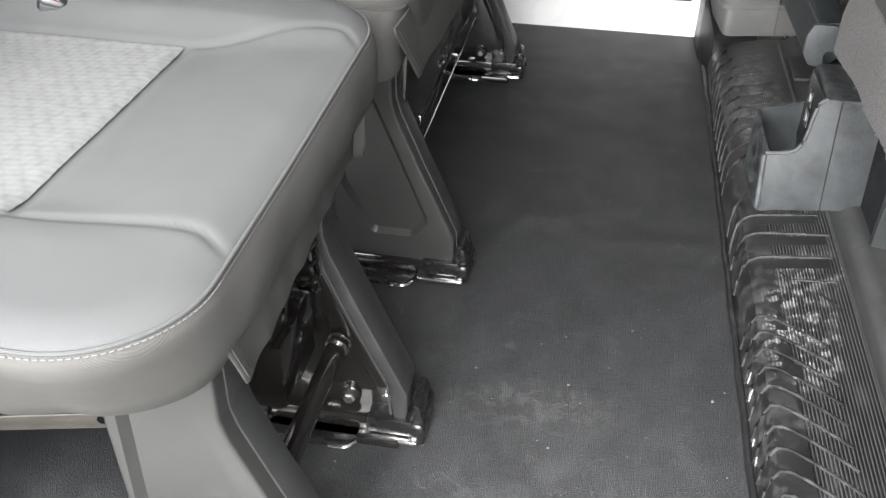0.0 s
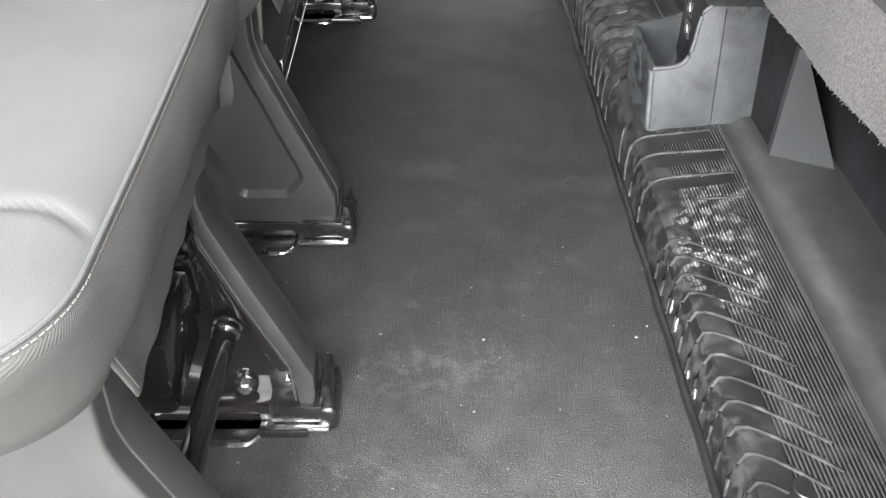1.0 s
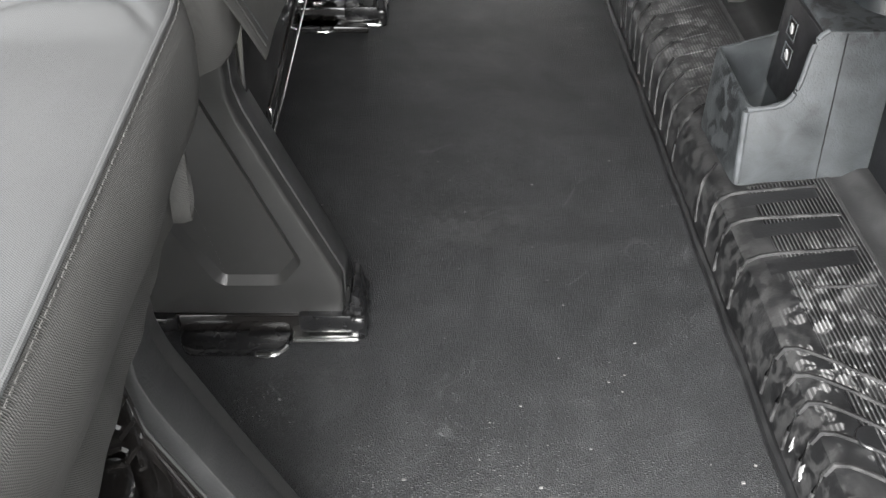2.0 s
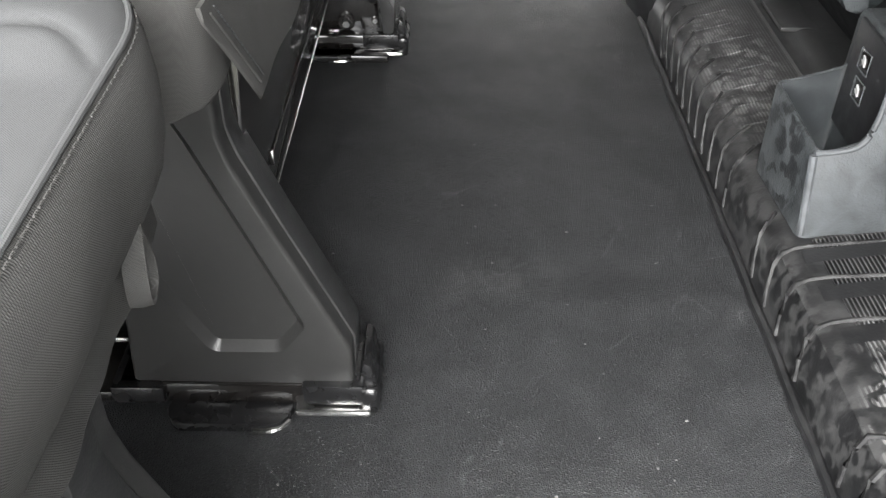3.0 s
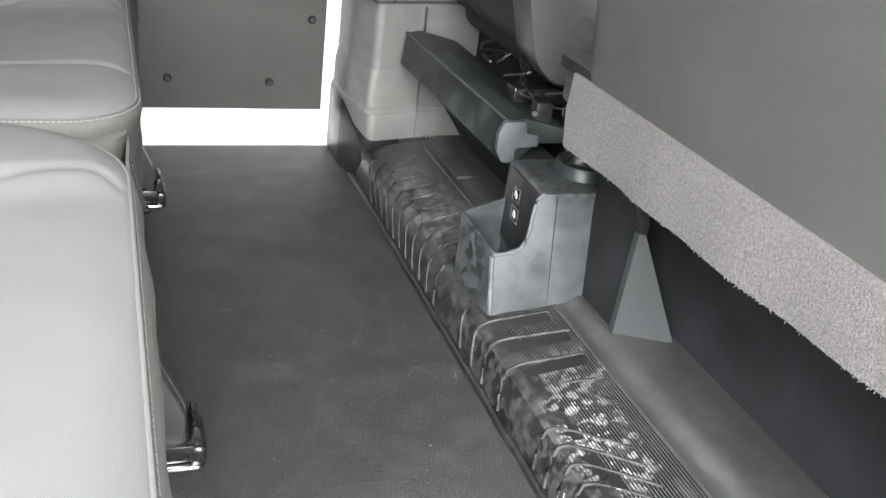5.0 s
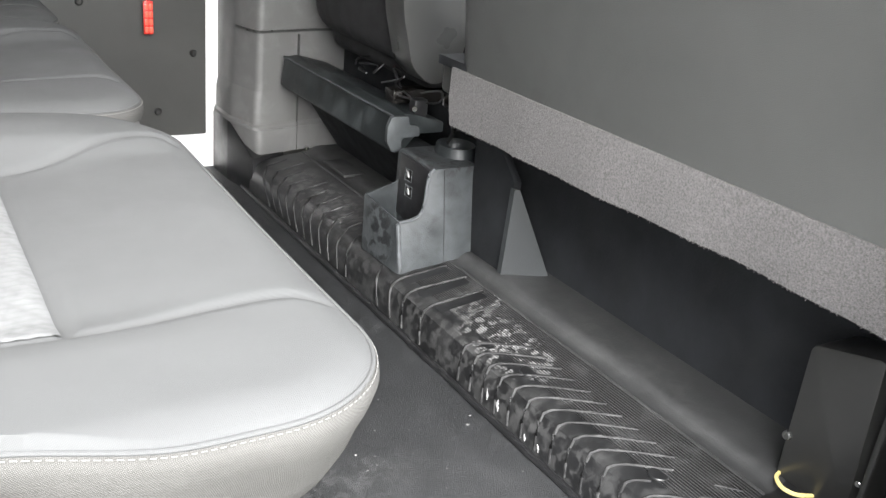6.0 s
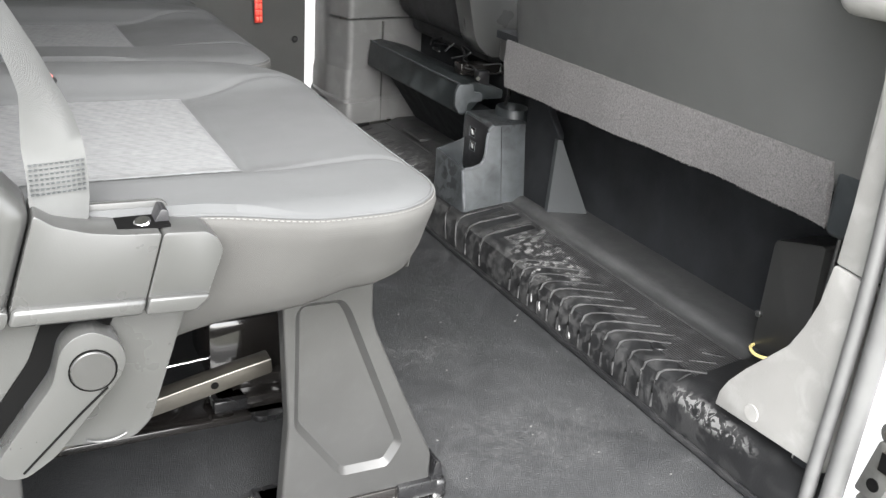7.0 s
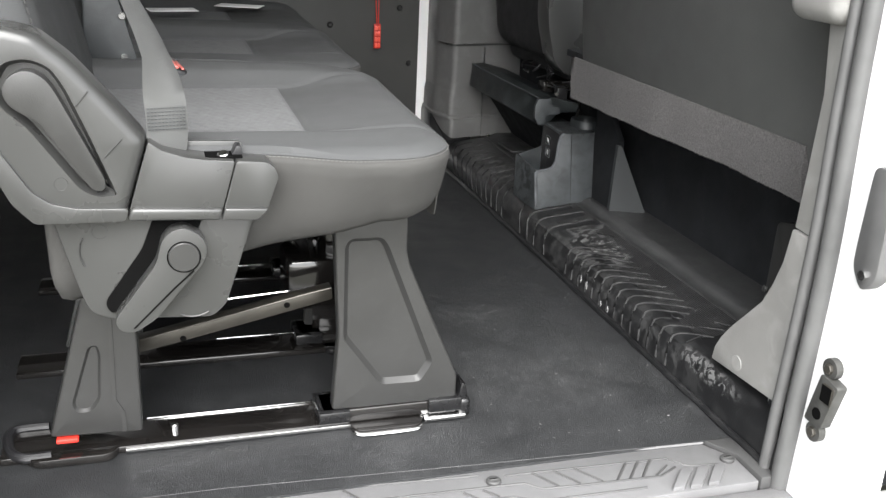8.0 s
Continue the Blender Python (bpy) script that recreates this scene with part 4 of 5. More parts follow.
def outline(y0, y1, X_FRONT, n=240, rf=0.085, rb=0.03, rn=0.085):
    """The plan of a cushion, round at the front corners."""
    def corner(cx, cy, r, a0):
        return [(cx + r * math.cos(radians(a0 + 90 * k / 12)), cy + r * math.sin(radians(a0 + 90 * k / 12))) for k in range(13)]
    raw = corner(X_FRONT - rf, y1 - rf, rf, 0) + corner(X_BACK + rb, y1 - rb, rb, 90) + corner(X_BACK + rb, y0 + rb, rb, 180) + corner(X_FRONT - rn, y0 + rn, rn, 270)
    raw.append(raw[0])
    lens = [0]
    for a, b in zip(raw, raw[1:]):
        lens.append(lens[-1] + math.hypot(b[0] - a[0], b[1] - a[1]))
    out, j = [], 0
    for k in range(n):
        d = lens[-1] * k / n
        while lens[j + 1] < d:
            j += 1
        t = (d - lens[j]) / max(1e-9, lens[j + 1] - lens[j])
        out.append((raw[j][0] + (raw[j + 1][0] - raw[j][0]) * t, raw[j][1] + (raw[j + 1][1] - raw[j][1]) * t))
    return out


def cushion(parent, y0, y1, X_FRONT, near_in=0.144, far_in=0.163, rn=0.085, rf=0.085, bulge=1.0):
    """A seat cushion with bolsters, sewn panels, a light insert and white stitching."""
    ya, yb = y0 + near_in, y1 - far_in
    yc = (y0 + y1) / 2
    xi = -0.05
    x_rim = X_FRONT - 0.0075

    def ease(t):
        t = min(1, max(0, t))
        return t * t * (3 - 2 * t)

    def edge(x, y):
        """How far inside the rounded outline a point lies."""
        for r, cy, inside in ((rn, y0 + rn, y < y0 + rn), (rf, y1 - rf, y > y1 - rf)):
            if inside and x > X_FRONT - r:
                return r - math.hypot(x - X_FRONT + r, y - cy)
        return min(X_FRONT - x, y - y0, y1 - y)

    def near_seam(x):
        return ya + 0.004 * ease((x + 0.05) / 0.1) - 0.022 * ease((x - x_rim + 0.06) / 0.07) ** 2

    def far_seam(x):
        return yb + 0.046 * ease((x + 0.05) / 0.14) - 0.03 * ease((x - x_rim + 0.04) / 0.045) ** 2

    def rim(x, y):
        return 0.4685 + 0.008 * ease((y - y0 - 0.2) / 0.4) + 0.02 * max(0, -x)

    def top(x, y):
        z = 0.479 + 0.009 * ease((y - yb) / 0.05) + 0.02 * max(0, -x)
        z += 0.009 * math.exp(-(((y - y1 + 0.075) / 0.06) ** 2)) * ease((0.11 - x) / 0.12)
        dip = ease((0.1 - x) / 0.15) * ease((y - ya + 0.035) / 0.07) * ease((yb + 0.05 - y) / 0.07)
        z -= (0.009 + 0.009 * ease((y - yb) / 0.05) + 0.02 * max(0, -x)) * dip
        out = max(0, 1 - max(0, edge(x, y) - 0.0075) / 0.034)
        z -= (z - rim(x, y) - 0.001) * out ** 2.2
        groove = math.exp(-(((y - near_seam(x)) / 0.0048) ** 2))
        groove = max(groove, math.exp(-(((y - far_seam(x)) / 0.0048) ** 2)))
        if ya < y < yb:
            groove = max(groove, math.exp(-(((x - xi) / 0.007) ** 2)))
        z += 0.0005 * math.sin(31 * x + 17 * y) * math.sin(23 * y - 9 * x) + 0.00012 * math.sin(71 * y + 40 * x)
        return z - 0.0036 * groove * (1 - out ** 4)

    def low(x):
        return 0.376 + 0.25 * min(0, x - 0.03)

    plan = [(x, y + 0.032 * ease((-0.01 - x) / 0.12) * ease((yc - y) / 0.1)) for x, y in outline(y0, y1, X_FRONT, 420, rf, rn=rn)]
    bm = bmesh.new()
    rings = []
    for d, push, drop, f in ((0.072, 0.0, 0, 0.0), (0.032, 0.0, 0, 0.004), (0.018, 0.009, 0, 0.014), (0.012, 0.013, 0, 0.032), (0.01, 0.0165, 0, 0.05), (0.008, 0.0145, 0.026, None),
                             (0.003, 0.003, 0.011, None), (0.004, 0.0, 0.004, None), (0.0075, 0.0, 0.0, None)):
        ring = []
        for i, (x, y) in enumerate(inset(plan, d)):
            px = x + bulge * push * ease((x + 0.02) / 0.1) * ease((y - y0 - 0.03) / 0.12) * ease((y1 - 0.01 - y) / 0.14)
            wave = 0.0018 * math.sin(i * 0.21) * math.sin(i * 0.063 + 1) if 0 < len(rings) < 6 else 0
            near = 1 - ease((y - y0 - d) / 0.13)
            tuck = (0.012, 0.03, 0.032, 0.024, 0.013)[len(rings)] * near if len(rings) < 5 else 0
            ring.append(bm.verts.new((px + wave, y + wave * 0.5 + tuck, low(x) + f - 0.45 * tuck if f is not None else rim(x, y) - drop)))
        rings.append(ring)
    for a, b in zip(rings, rings[1:]):
        for i in range(len(a)):
            j = (i + 1) % len(a)
            bm.faces.new((a[i], a[j], b[j], b[i]))
    bm.faces.new(rings[0][::-1])
    part("cushion_side", bm, SKIRT, parent, "taupe grey cloth side", smooth=70)
    bm = bmesh.new()
    rings = []
    base = inset(plan, 0.0075)
    cx = (X_FRONT + X_BACK) / 2
    steps = 90
    for k in range(steps):
        s = 1 - k / steps
        pts = [(cx + (x - cx) * s, yc + (y - yc) * s) for x, y in base]
        rings.append([bm.verts.new((x, y, rim(x, y) if k == 0 else top(x, y))) for x, y in pts])
    for a, b in zip(rings, rings[1:]):
        for i in range(len(a)):
            j = (i + 1) % len(a)
            bm.faces.new((a[i], a[j], b[j], b[i]))
    bm.faces.new(rings[-1])
    pad = part("cushion_top", bm, FABRIC, parent, "smooth grey seat cloth", smooth=70)
    bm = bmesh.new()
    nx, ny = 100, 110
    grid = [[bm.verts.new((X_BACK + 0.03 + (xi - 0.003 - X_BACK - 0.03) * i / nx, ya + 0.004 + (yb - ya - 0.008) * j / ny, 0)) for j in range(ny + 1)] for i in range(nx + 1)]
    for row in grid:
        for v in row:
            v.co.z = top(v.co.x, v.co.y) + 0.0018 + 0.0005 * math.sin(v.co.x * 560 + v.co.y * 200) * math.sin(v.co.y * 420 - v.co.x * 80)
    for i in range(nx):
        for j in range(ny):
            bm.faces.new((grid[i][j], grid[i + 1][j], grid[i + 1][j + 1], grid[i][j + 1]))
    part("insert", bm, INSERT, pad, "light grey patterned cloth insert", smooth=70)
    bright, dull = bmesh.new(), bmesh.new()
    st = inset(plan, 0.0045)
    for i in range(0, len(st), 2):
        a, b = Vector((*st[i], rim(*st[i]) - 0.0018)), Vector((*st[(i + 2) % len(st)], rim(*st[(i + 2) % len(st)]) - 0.0018))
        if a.x > -0.2 and a.y < y1 - 0.03:
            near_edge = a.y < y0 + 0.1
            for t0, t1 in ((0, 0.32), (0.5, 0.82)):
                tube([a.lerp(b, t0), a.lerp(b, t1)], 0.00052, 5, bright if near_edge else dull)
    part("stitching", bright, THREAD, pad, "white stitching")
    part("stitching", dull, SKIRT, pad)
    cord = [(x, y, rim(x, y) + 0.0004) for x, y in inset(plan, 0.0075) if x > X_BACK + 0.05]
    turn = next(i for i in range(len(cord)) if math.hypot(cord[i][0] - cord[i - 1][0], cord[i][1] - cord[i - 1][1]) > 0.03)
    part("piping", tube(cord[turn:] + cord[:turn], 0.0017, 8), FABRIC, pad, "raised piping cord")
    return pad


LEG = [(-0.013, 0.036), (0.187, 0.034), (0.187, 0.077), (0.133, 0.199), (0.104, 0.268), (0.098, 0.291), (0.098, 0.375), (-0.012, 0.34), (-0.004, 0.16)]
FIELD = [(0.018, 0.156), (0.06, 0.08), (0.068, 0.075), (0.126, 0.075), (0.149, 0.105), (0.074, 0.29), (0.062, 0.314), (0.012, 0.312), (0.008, 0.3)]
FIELD_OUTER = [(0.003, 0.156), (0.058, 0.079), (0.067, 0.073), (0.126, 0.072), (0.146, 0.104), (0.07, 0.302), (0.06, 0.316), (0.012, 0.316), (0.004, 0.305)]
REAR = [(-0.438, 0.04), (-0.312, 0.036), (-0.311, 0.18), (-0.32, 0.34), (-0.365, 0.34), (-0.385, 0.235)]
REARFIELD = [(-0.405, 0.09), (-0.4, 0.076), (-0.379, 0.076), (-0.366, 0.094), (-0.361, 0.166), (-0.365, 0.18), (-0.377, 0.178)]


def shifted(poly, dx):
    return [(x + dx, z) for x, z in poly]


def seat_leg(parent, y, s, dx=0.0, bright=False, field=FIELD):
    """A front leg: moulded cover facing s times -y, black steel plate behind it, and a strip along the front edge."""
    cover = recessed(round_poly(shifted(LEG, dx), 0.006, 3), round_poly(shifted(field, dx), 0.008, 3), y, y + s * 0.02, 0.0085, 0.004, 0.0075)
    leg = part("front_leg", cover, PLASTIC, parent, "charcoal plastic leg cover with a sunk field")
    strip = [(0.186, 0.036), (0.189, 0.05), (0.189, 0.078), (0.135, 0.2), (0.106, 0.269), (0.1, 0.292), (0.1, 0.37),
             (0.088, 0.37), (0.088, 0.29), (0.097, 0.248), (0.126, 0.178), (0.166, 0.09), (0.172, 0.038)]
    part("edge_strip", prism(shifted(strip, dx), y + s * 0.02, y + s * 0.058, "y", 0.002), STRIP, leg)
    plate = [(0.0, 0.03), (0.168, 0.03), (0.162, 0.092), (0.12, 0.18), (0.09, 0.25), (0.08, 0.36), (0.0, 0.33)]
    lip = [(0.169, 0.045), (0.166, 0.09), (0.126, 0.178), (0.097, 0.248), (0.0885, 0.29), (0.0885, 0.365)]
    part("lip", tube([(x + dx, y + s * 0.0585, z) for x, z in lip], 0.0017, 6), TRIM, leg)
    part("steel_plate", prism(shifted(plate, dx), y + s * 0.03, y + s * 0.036, "y", 0.001), STEEL, leg, "gloss black steel plate")
    flange = [(0.166, 0.09), (0.126, 0.178), (0.097, 0.248), (0.09, 0.3), (0.082, 0.3), (0.088, 0.244), (0.116, 0.174), (0.154, 0.088)]
    part("flange", prism(shifted(flange, dx), y + s * 0.036, y + s * 0.062, "y", 0.002), STEEL, leg)
    part("rivet", disc((0.158 + dx, y + s * 0.036, 0.052), (0, s, 0), 0.005, 0.004, 12, 0.001), CHROME, leg)
    part("nut", disc((0.114 + dx, y + s * 0.036, 0.05), (0, s, 0), 0.008, 0.014, 6, 0.002), CHROME, leg)
    part("nut_washer", disc((0.114 + dx, y + s * 0.036, 0.05), (0, s, 0), 0.0135, 0.006, 20, 0.001), STEEL, leg)
    part("clip", tube([(0.088 + dx, y + s * 0.046, 0.038), (0.102 + dx, y + s * 0.046, 0.038)], 0.004, 8), CHROME, leg)
    # foot on the floor
    a, b = min(y - s * 0.006, y + s * 0.062), max(y - s * 0.006, y + s * 0.062)
    foot = part("foot", block(-0.03 + dx, 0.19 + dx, a + 0.004, b - 0.004, 0.012, 0.036, 0.004), STEEL, leg, "gloss black foot")
    part("toe", block(0.19 + dx, 0.211 + dx, a - 0.002, b + 0.002, 0.003, 0.036, 0.007, 3), CAP, foot)
    part("toe_fin", prism(shifted([(0.19, 0.03), (0.209, 0.03), (0.203, 0.058), (0.196, 0.062)], dx), a + 0.006, b - 0.006, "y", 0.002), CAP, foot)
    part("front_cap", block(0.14 + dx, 0.196 + dx, a - 0.002, b + 0.002, 0.016, 0.04, 0.003), CAP, foot)
    part("rear_cap", block(-0.034 + dx, 0.015 + dx, a - 0.002, b + 0.002, 0.016, 0.036, 0.003), CAP, foot)
    part("chrome_edge", block(0.132 + dx, 0.203 + dx, a - 0.007, b + 0.007, 0.004, 0.013, 0.004), CHROME, foot)
    tab = round_poly([(0.025, -0.016), (0.12, -0.016), (0.13, 0.0), (0.13, 0.02), (0.015, 0.02), (0.015, 0.0)], 0.012)
    y_out = a
    part("tab", prism([(x + dx, y_out - 0.006 + v) for x, v in tab], 0.002, 0.012, "z", 0.003), STEEL if bright else CAP, foot)
    # bright tube stands in for the sky's reflection on the black tab
    part("tab_glint", tube(smooth_path([(x + dx, y_out - 0.006 + v, 0.0045) for x, v in (((0.02, -0.008), (0.035, -0.0165), (0.11, -0.0165), (0.126, -0.006)) if bright else ((0.096, -0.0165), (0.11, -0.0165), (0.12, -0.012), (0.127, -0.004)))]), 0.0035, 8), CHROME, foot)
    return leg


def rear_leg(parent, y, s, dx=0.0):
    leg = part("rear_leg", recessed(round_poly(shifted(REAR, dx), 0.006, 3), round_poly(shifted(REARFIELD, dx), 0.007, 3), y, y + s * 0.05, 0.005), PLASTIC, parent, "charcoal plastic rear leg cover")
    part("rib", prism(shifted([(-0.34, 0.04), (-0.334, 0.04), (-0.334, 0.07), (-0.345, 0.092), (-0.341, 0.33), (-0.346, 0.33), (-0.35, 0.09), (-0.34, 0.068)], dx), y - s * 0.002, y + s * 0.004), PLASTIC, leg)
    part("red_tab", block(-0.43 + dx, -0.4 + dx, y - 0.003, y + 0.02, 0.03, 0.037, 0.002), RED, leg, "red release tab")
    return leg


def floor_rail(parent, y, dx=0.0, edges=False, plain=False):
    rail = part("rail", block(-0.5 + dx, 0.18 + dx, y, y + 0.072, 0.0, 0.012, 0.003), STEEL, parent, "gloss black floor rail")
    if edges:
        part("bright_edge", block(-0.33 + dx, 0.12 + dx, y - 0.004, y, 0.003, 0.009, 0.001), CHROME, rail)
    part("bright_edge", block((-0.17 if plain else -0.3) + dx, -0.03 + dx, y + 0.0725, y + 0.0755, 0.01, 0.0125 if plain else 0.0135, 0.001), CHROME, rail)
    if plain:
        return rail
    bow = smooth_path([(-0.43, -0.004), (-0.462, -0.004), (-0.481, 0.008), (-0.49, 0.03), (-0.494, 0.058), (-0.488, 0.076), (-0.468, 0.081), (-0.44, 0.081)])
    part("hook", tube([(p[0] + dx, y + p[1], 0.012) for p in bow], 0.0075, 10), SOCKET, rail, "rounded black loop frame")
    tab = round_poly([(-0.45, -0.02), (-0.35, -0.02), (-0.335, 0.002), (-0.47, 0.002)], 0.012)
    part("tab", prism([(x + dx, y + v) for x, v in tab], 0.002, 0.014, "z", 0.004), STEEL, rail)
    part("pin", disc((-0.26 + dx, y + 0.03, 0.012), (0, 0, 1), 0.006, 0.012, 10, 0.002), CHROME, rail)
    return rail


def valance(parent, x, y0, y1, foot, slant, top=0.452, drift=0.0, tilt=0.008):
    """A cloth strip hanging along the front edge of a cushion, its near end cut to a point with a sewn hem."""
    bm = bmesh.new()
    rows = []
    for k in range(81):
        y = y0 + (y1 - y0) * k / 80
        z = foot - 0.004 * k / 80 + 0.0012 * math.sin(k * 0.7) + 0.9 * (top - foot) * max(0, 1 - (y - y0) / slant)
        out = x + drift * (y - y0 - slant) + 0.0012 * math.sin(k * 0.53) * math.sin(k * 0.17)
        mid = 0.5 * (top + z)
        rows.append([bm.verts.new((out - tilt * (h - foot) / (top - foot) + dx, y, h)) for dx, h in ((0, top), (0, mid), (0, z + 0.002), (-0.0008, z), (-0.0022, z), (-0.003, mid), (-0.003, top))])
    for a, b in zip(rows, rows[1:]):
        for i in range(7):
            bm.faces.new((a[i], a[(i + 1) % 7], b[(i + 1) % 7], b[i]))
    bm.faces.new(rows[0])
    bm.faces.new(rows[-1][::-1])
    strip = part("cloth_valance", bm, SKIRT, parent, "grey cloth valance hanging along the front", smooth=60)
    cut = [(x - tilt * (1 - t) * 0.9 + 0.0008 + drift * slant * (t - 1), y0 + slant * t + 0.0012, top - 0.9 * (top - foot) * t + 0.002) for t in (0.1, 0.35, 0.6, 0.85, 0.99)]
    part("hem", tube(cut, 0.0008, 6), SKIRT, strip)
    bm = bmesh.new()
    sewn = [Vector(p) + Vector((0.0012, 0.006, 0.002)) for p in cut]
    for a, b in zip(sewn, sewn[1:]):
        for k in range(5):
            tube([a.lerp(b, k / 5), a.lerp(b, k / 5 + 0.12)], 0.0005, 5, bm)
    part("hem_stitching", bm, BAR, strip)


# single seat by the open door
one = thing("single_seat", (-0.1, 0.47, 0.0), "grey cloth single rear seat on black plastic covered legs", "seat", group="rear bench seats")
cushion(one, 0.171, 0.808, 0.1355, rn=0.098, rf=0.12, bulge=0.75)
part("cushion_pan", prism([(-0.38, 0.31), (0.07, 0.366), (0.07, 0.376), (-0.38, 0.345)], 0.3, 0.76, "y", 0.004), STEEL, one, "black steel seat pan")
floor_rail(one, 0.311, 0.008, True)
floor_rail(one, 0.575, 0.0, plain=True)
seat_leg(one, 0.309, 1, -0.005, True, FIELD_OUTER)
seat_leg(one, 0.647, -1, 0.0)
rear_leg(one, 0.308, 1, 0.016)
rear_leg(one, 0.652, -1, 0.016)
bm = tube([(0.128, 0.632, 0.178), (0.122, 0.627, 0.165), (0.114, 0.618, 0.15), (0.108, 0.608, 0.14), (0.104, 0.595, 0.134), (0.102, 0.57, 0.1285), (0.099, 0.5, 0.122), (0.098, 0.42, 0.1185), (0.098, 0.335, 0.117)],
          [0.006, 0.008, 0.0095, 0.0115, 0.0125, 0.0125, 0.0125, 0.0125, 0.0125], 14)
part("cross_tube", bm, STEEL, one, "gloss black steel tube")
for k in range(2):
    part("tube_collar", tube([(0.1065 - 0.001 * k, 0.604 - 0.009 * k, 0.1385 - 0.0022 * k), (0.1063 - 0.001 * k, 0.6018 - 0.009 * k, 0.138 - 0.0022 * k)], 0.0148, 18), CHROME, one, "bright tube collar")
arm = [(-0.305, 0.12), (-0.25, 0.131), (-0.09, 0.167), (-0.003, 0.187), (-0.005, 0.208), (-0.05, 0.199), (-0.23, 0.158), (-0.305, 0.142)]
bm = prism(arm, 0.39, 0.415, "y", 0.003)
part("lift_arm", bm, ARM, one, "pressed steel lift arm with holes")
part("arm_flange", tube([(-0.3, 0.389, 0.1425), (-0.23, 0.389, 0.1575), (-0.05, 0.389, 0.1985), (-0.006, 0.389, 0.207)], 0.0016, 6), ARM, one, "bright folded edge")
for hx, hz in ((-0.075, 0.183), (-0.232, 0.14)):
    part("arm_hole", disc((hx, 0.3905, hz), (0, -1, 0), 0.0048, 0.001, 14), HOLE, one)
part("link_bar", tube([(-0.2, 0.5, 0.15), (0.02, 0.5, 0.165)], 0.0022, 8), CHROME, one)
part("link_bar", tube([(-0.2, 0.42, 0.265), (0.01, 0.5, 0.315)], 0.006, 8), STEEL, one)
part("mechanism_box", block(-0.06, 0.08, 0.49, 0.6, 0.125, 0.215, 0.01), STEEL, one)
part("mechanism_box", block(0.0, 0.07, 0.5, 0.6, 0.2, 0.29, 0.02), STEEL, one)
part("spring", tube([(0.085 + 0.012 * math.cos(k * 0.9), 0.57 + 0.012 * math.sin(k * 0.9), 0.235 + 0.003 * k) for k in range(24)], 0.003, 6), STEEL, one)
valance(one, 0.129, 0.274, 0.74, 0.35, 0.024, 0.412, -0.045, 0.004)
bm = bmesh.new()
strap = smooth_path([(0.125, 0.66, 0.404), (0.1245, 0.657, 0.385), (0.123, 0.658, 0.367), (0.121, 0.664, 0.354), (0.12, 0.672, 0.351), (0.12, 0.679, 0.356), (0.121, 0.678, 0.372), (0.122, 0.671, 0.387), (0.123, 0.663, 0.404)], 5)
rows = []
for i, p in enumerate(strap):
    d = (strap[min(i + 1, len(strap) - 1)] - strap[max(i - 1, 0)]).normalized()
    w = Vector((1, 0.3, 0)).normalized() * 0.0055
    q = d.cross(w).normalized() * 0.0018
    rows.append([bm.verts.new(p + u * w + v * q) for u, v in ((-1, -0.6), (0, -1), (1, -0.6), (1, 0.6), (0, 1), (-1, 0.6))])
for a, b in zip(rows, rows[1:]):
    for i in range(6):
        bm.faces.new((a[i], a[(i + 1) % 6], b[(i + 1) % 6], b[i]))
bm.faces.new(rows[0])
bm.faces.new(rows[-1][::-1])
part("pull_loop", bm, SKIRT, one, "grey cloth pull loop", smooth=60)

# side shield, levers and backrest of the single seat
shield_rear = [(-0.2930, 0.406), (-0.2790, 0.452), (-0.2640, 0.5), (-0.3000, 0.545), (-0.3420, 0.595), (-0.3750, 0.623), (-0.4100, 0.632), (-0.4500, 0.622),
               (-0.4700, 0.58), (-0.4520, 0.52), (-0.4300, 0.468), (-0.4140, 0.432), (-0.3920, 0.407)]
pocket = [(-0.3, 0.437), (-0.304, 0.448), (-0.327, 0.512), (-0.348, 0.565), (-0.362, 0.588), (-0.385, 0.597), (-0.41, 0.592), (-0.424, 0.567), (-0.415, 0.541), (-0.392, 0.521), (-0.341, 0.446), (-0.325, 0.436)]
rear_shield = part("rear_shield", recessed(round_poly(shield_rear, 0.01, 3), round_poly(pocket, 0.01, 3), 0.168, 0.225, 0.016, 0.014, 0.006), TRIM, one, "grey plastic side shield with a lever pocket")
lever = [(-0.327, 0.446), (-0.314, 0.444), (-0.312, 0.457), (-0.337, 0.514), (-0.357, 0.559), (-0.366, 0.574), (-0.378, 0.583), (-0.391, 0.584), (-0.405, 0.577), (-0.413, 0.561), (-0.407, 0.546), (-0.394, 0.536), (-0.378, 0.528)]
part("tilt_lever", prism(round_poly(lever, 0.008, 3), 0.162, 0.182, "y", 0.005, 3), PLASTIC, rear_shield, "grey tilt lever")
mid = [(-0.2915, 0.406), (-0.1835, 0.402), (-0.1635, 0.474), (-0.1950, 0.476), (-0.2210, 0.48), (-0.2480, 0.489), (-0.2625, 0.5), (-0.2775, 0.452)]
middle_shield = part("middle_shield", prism(round_poly(mid, 0.003, 2), 0.17, 0.226, "y", 0.003, 2), TRIM, one, "grey plastic side shield")
part("flange", prism([(-0.2915, 0.4055), (-0.1835, 0.4015), (-0.1795, 0.4165), (-0.2865, 0.4215)], 0.1637, 0.18, "y", 0.0045, 3), TRIM, middle_shield, "thick lower lip")
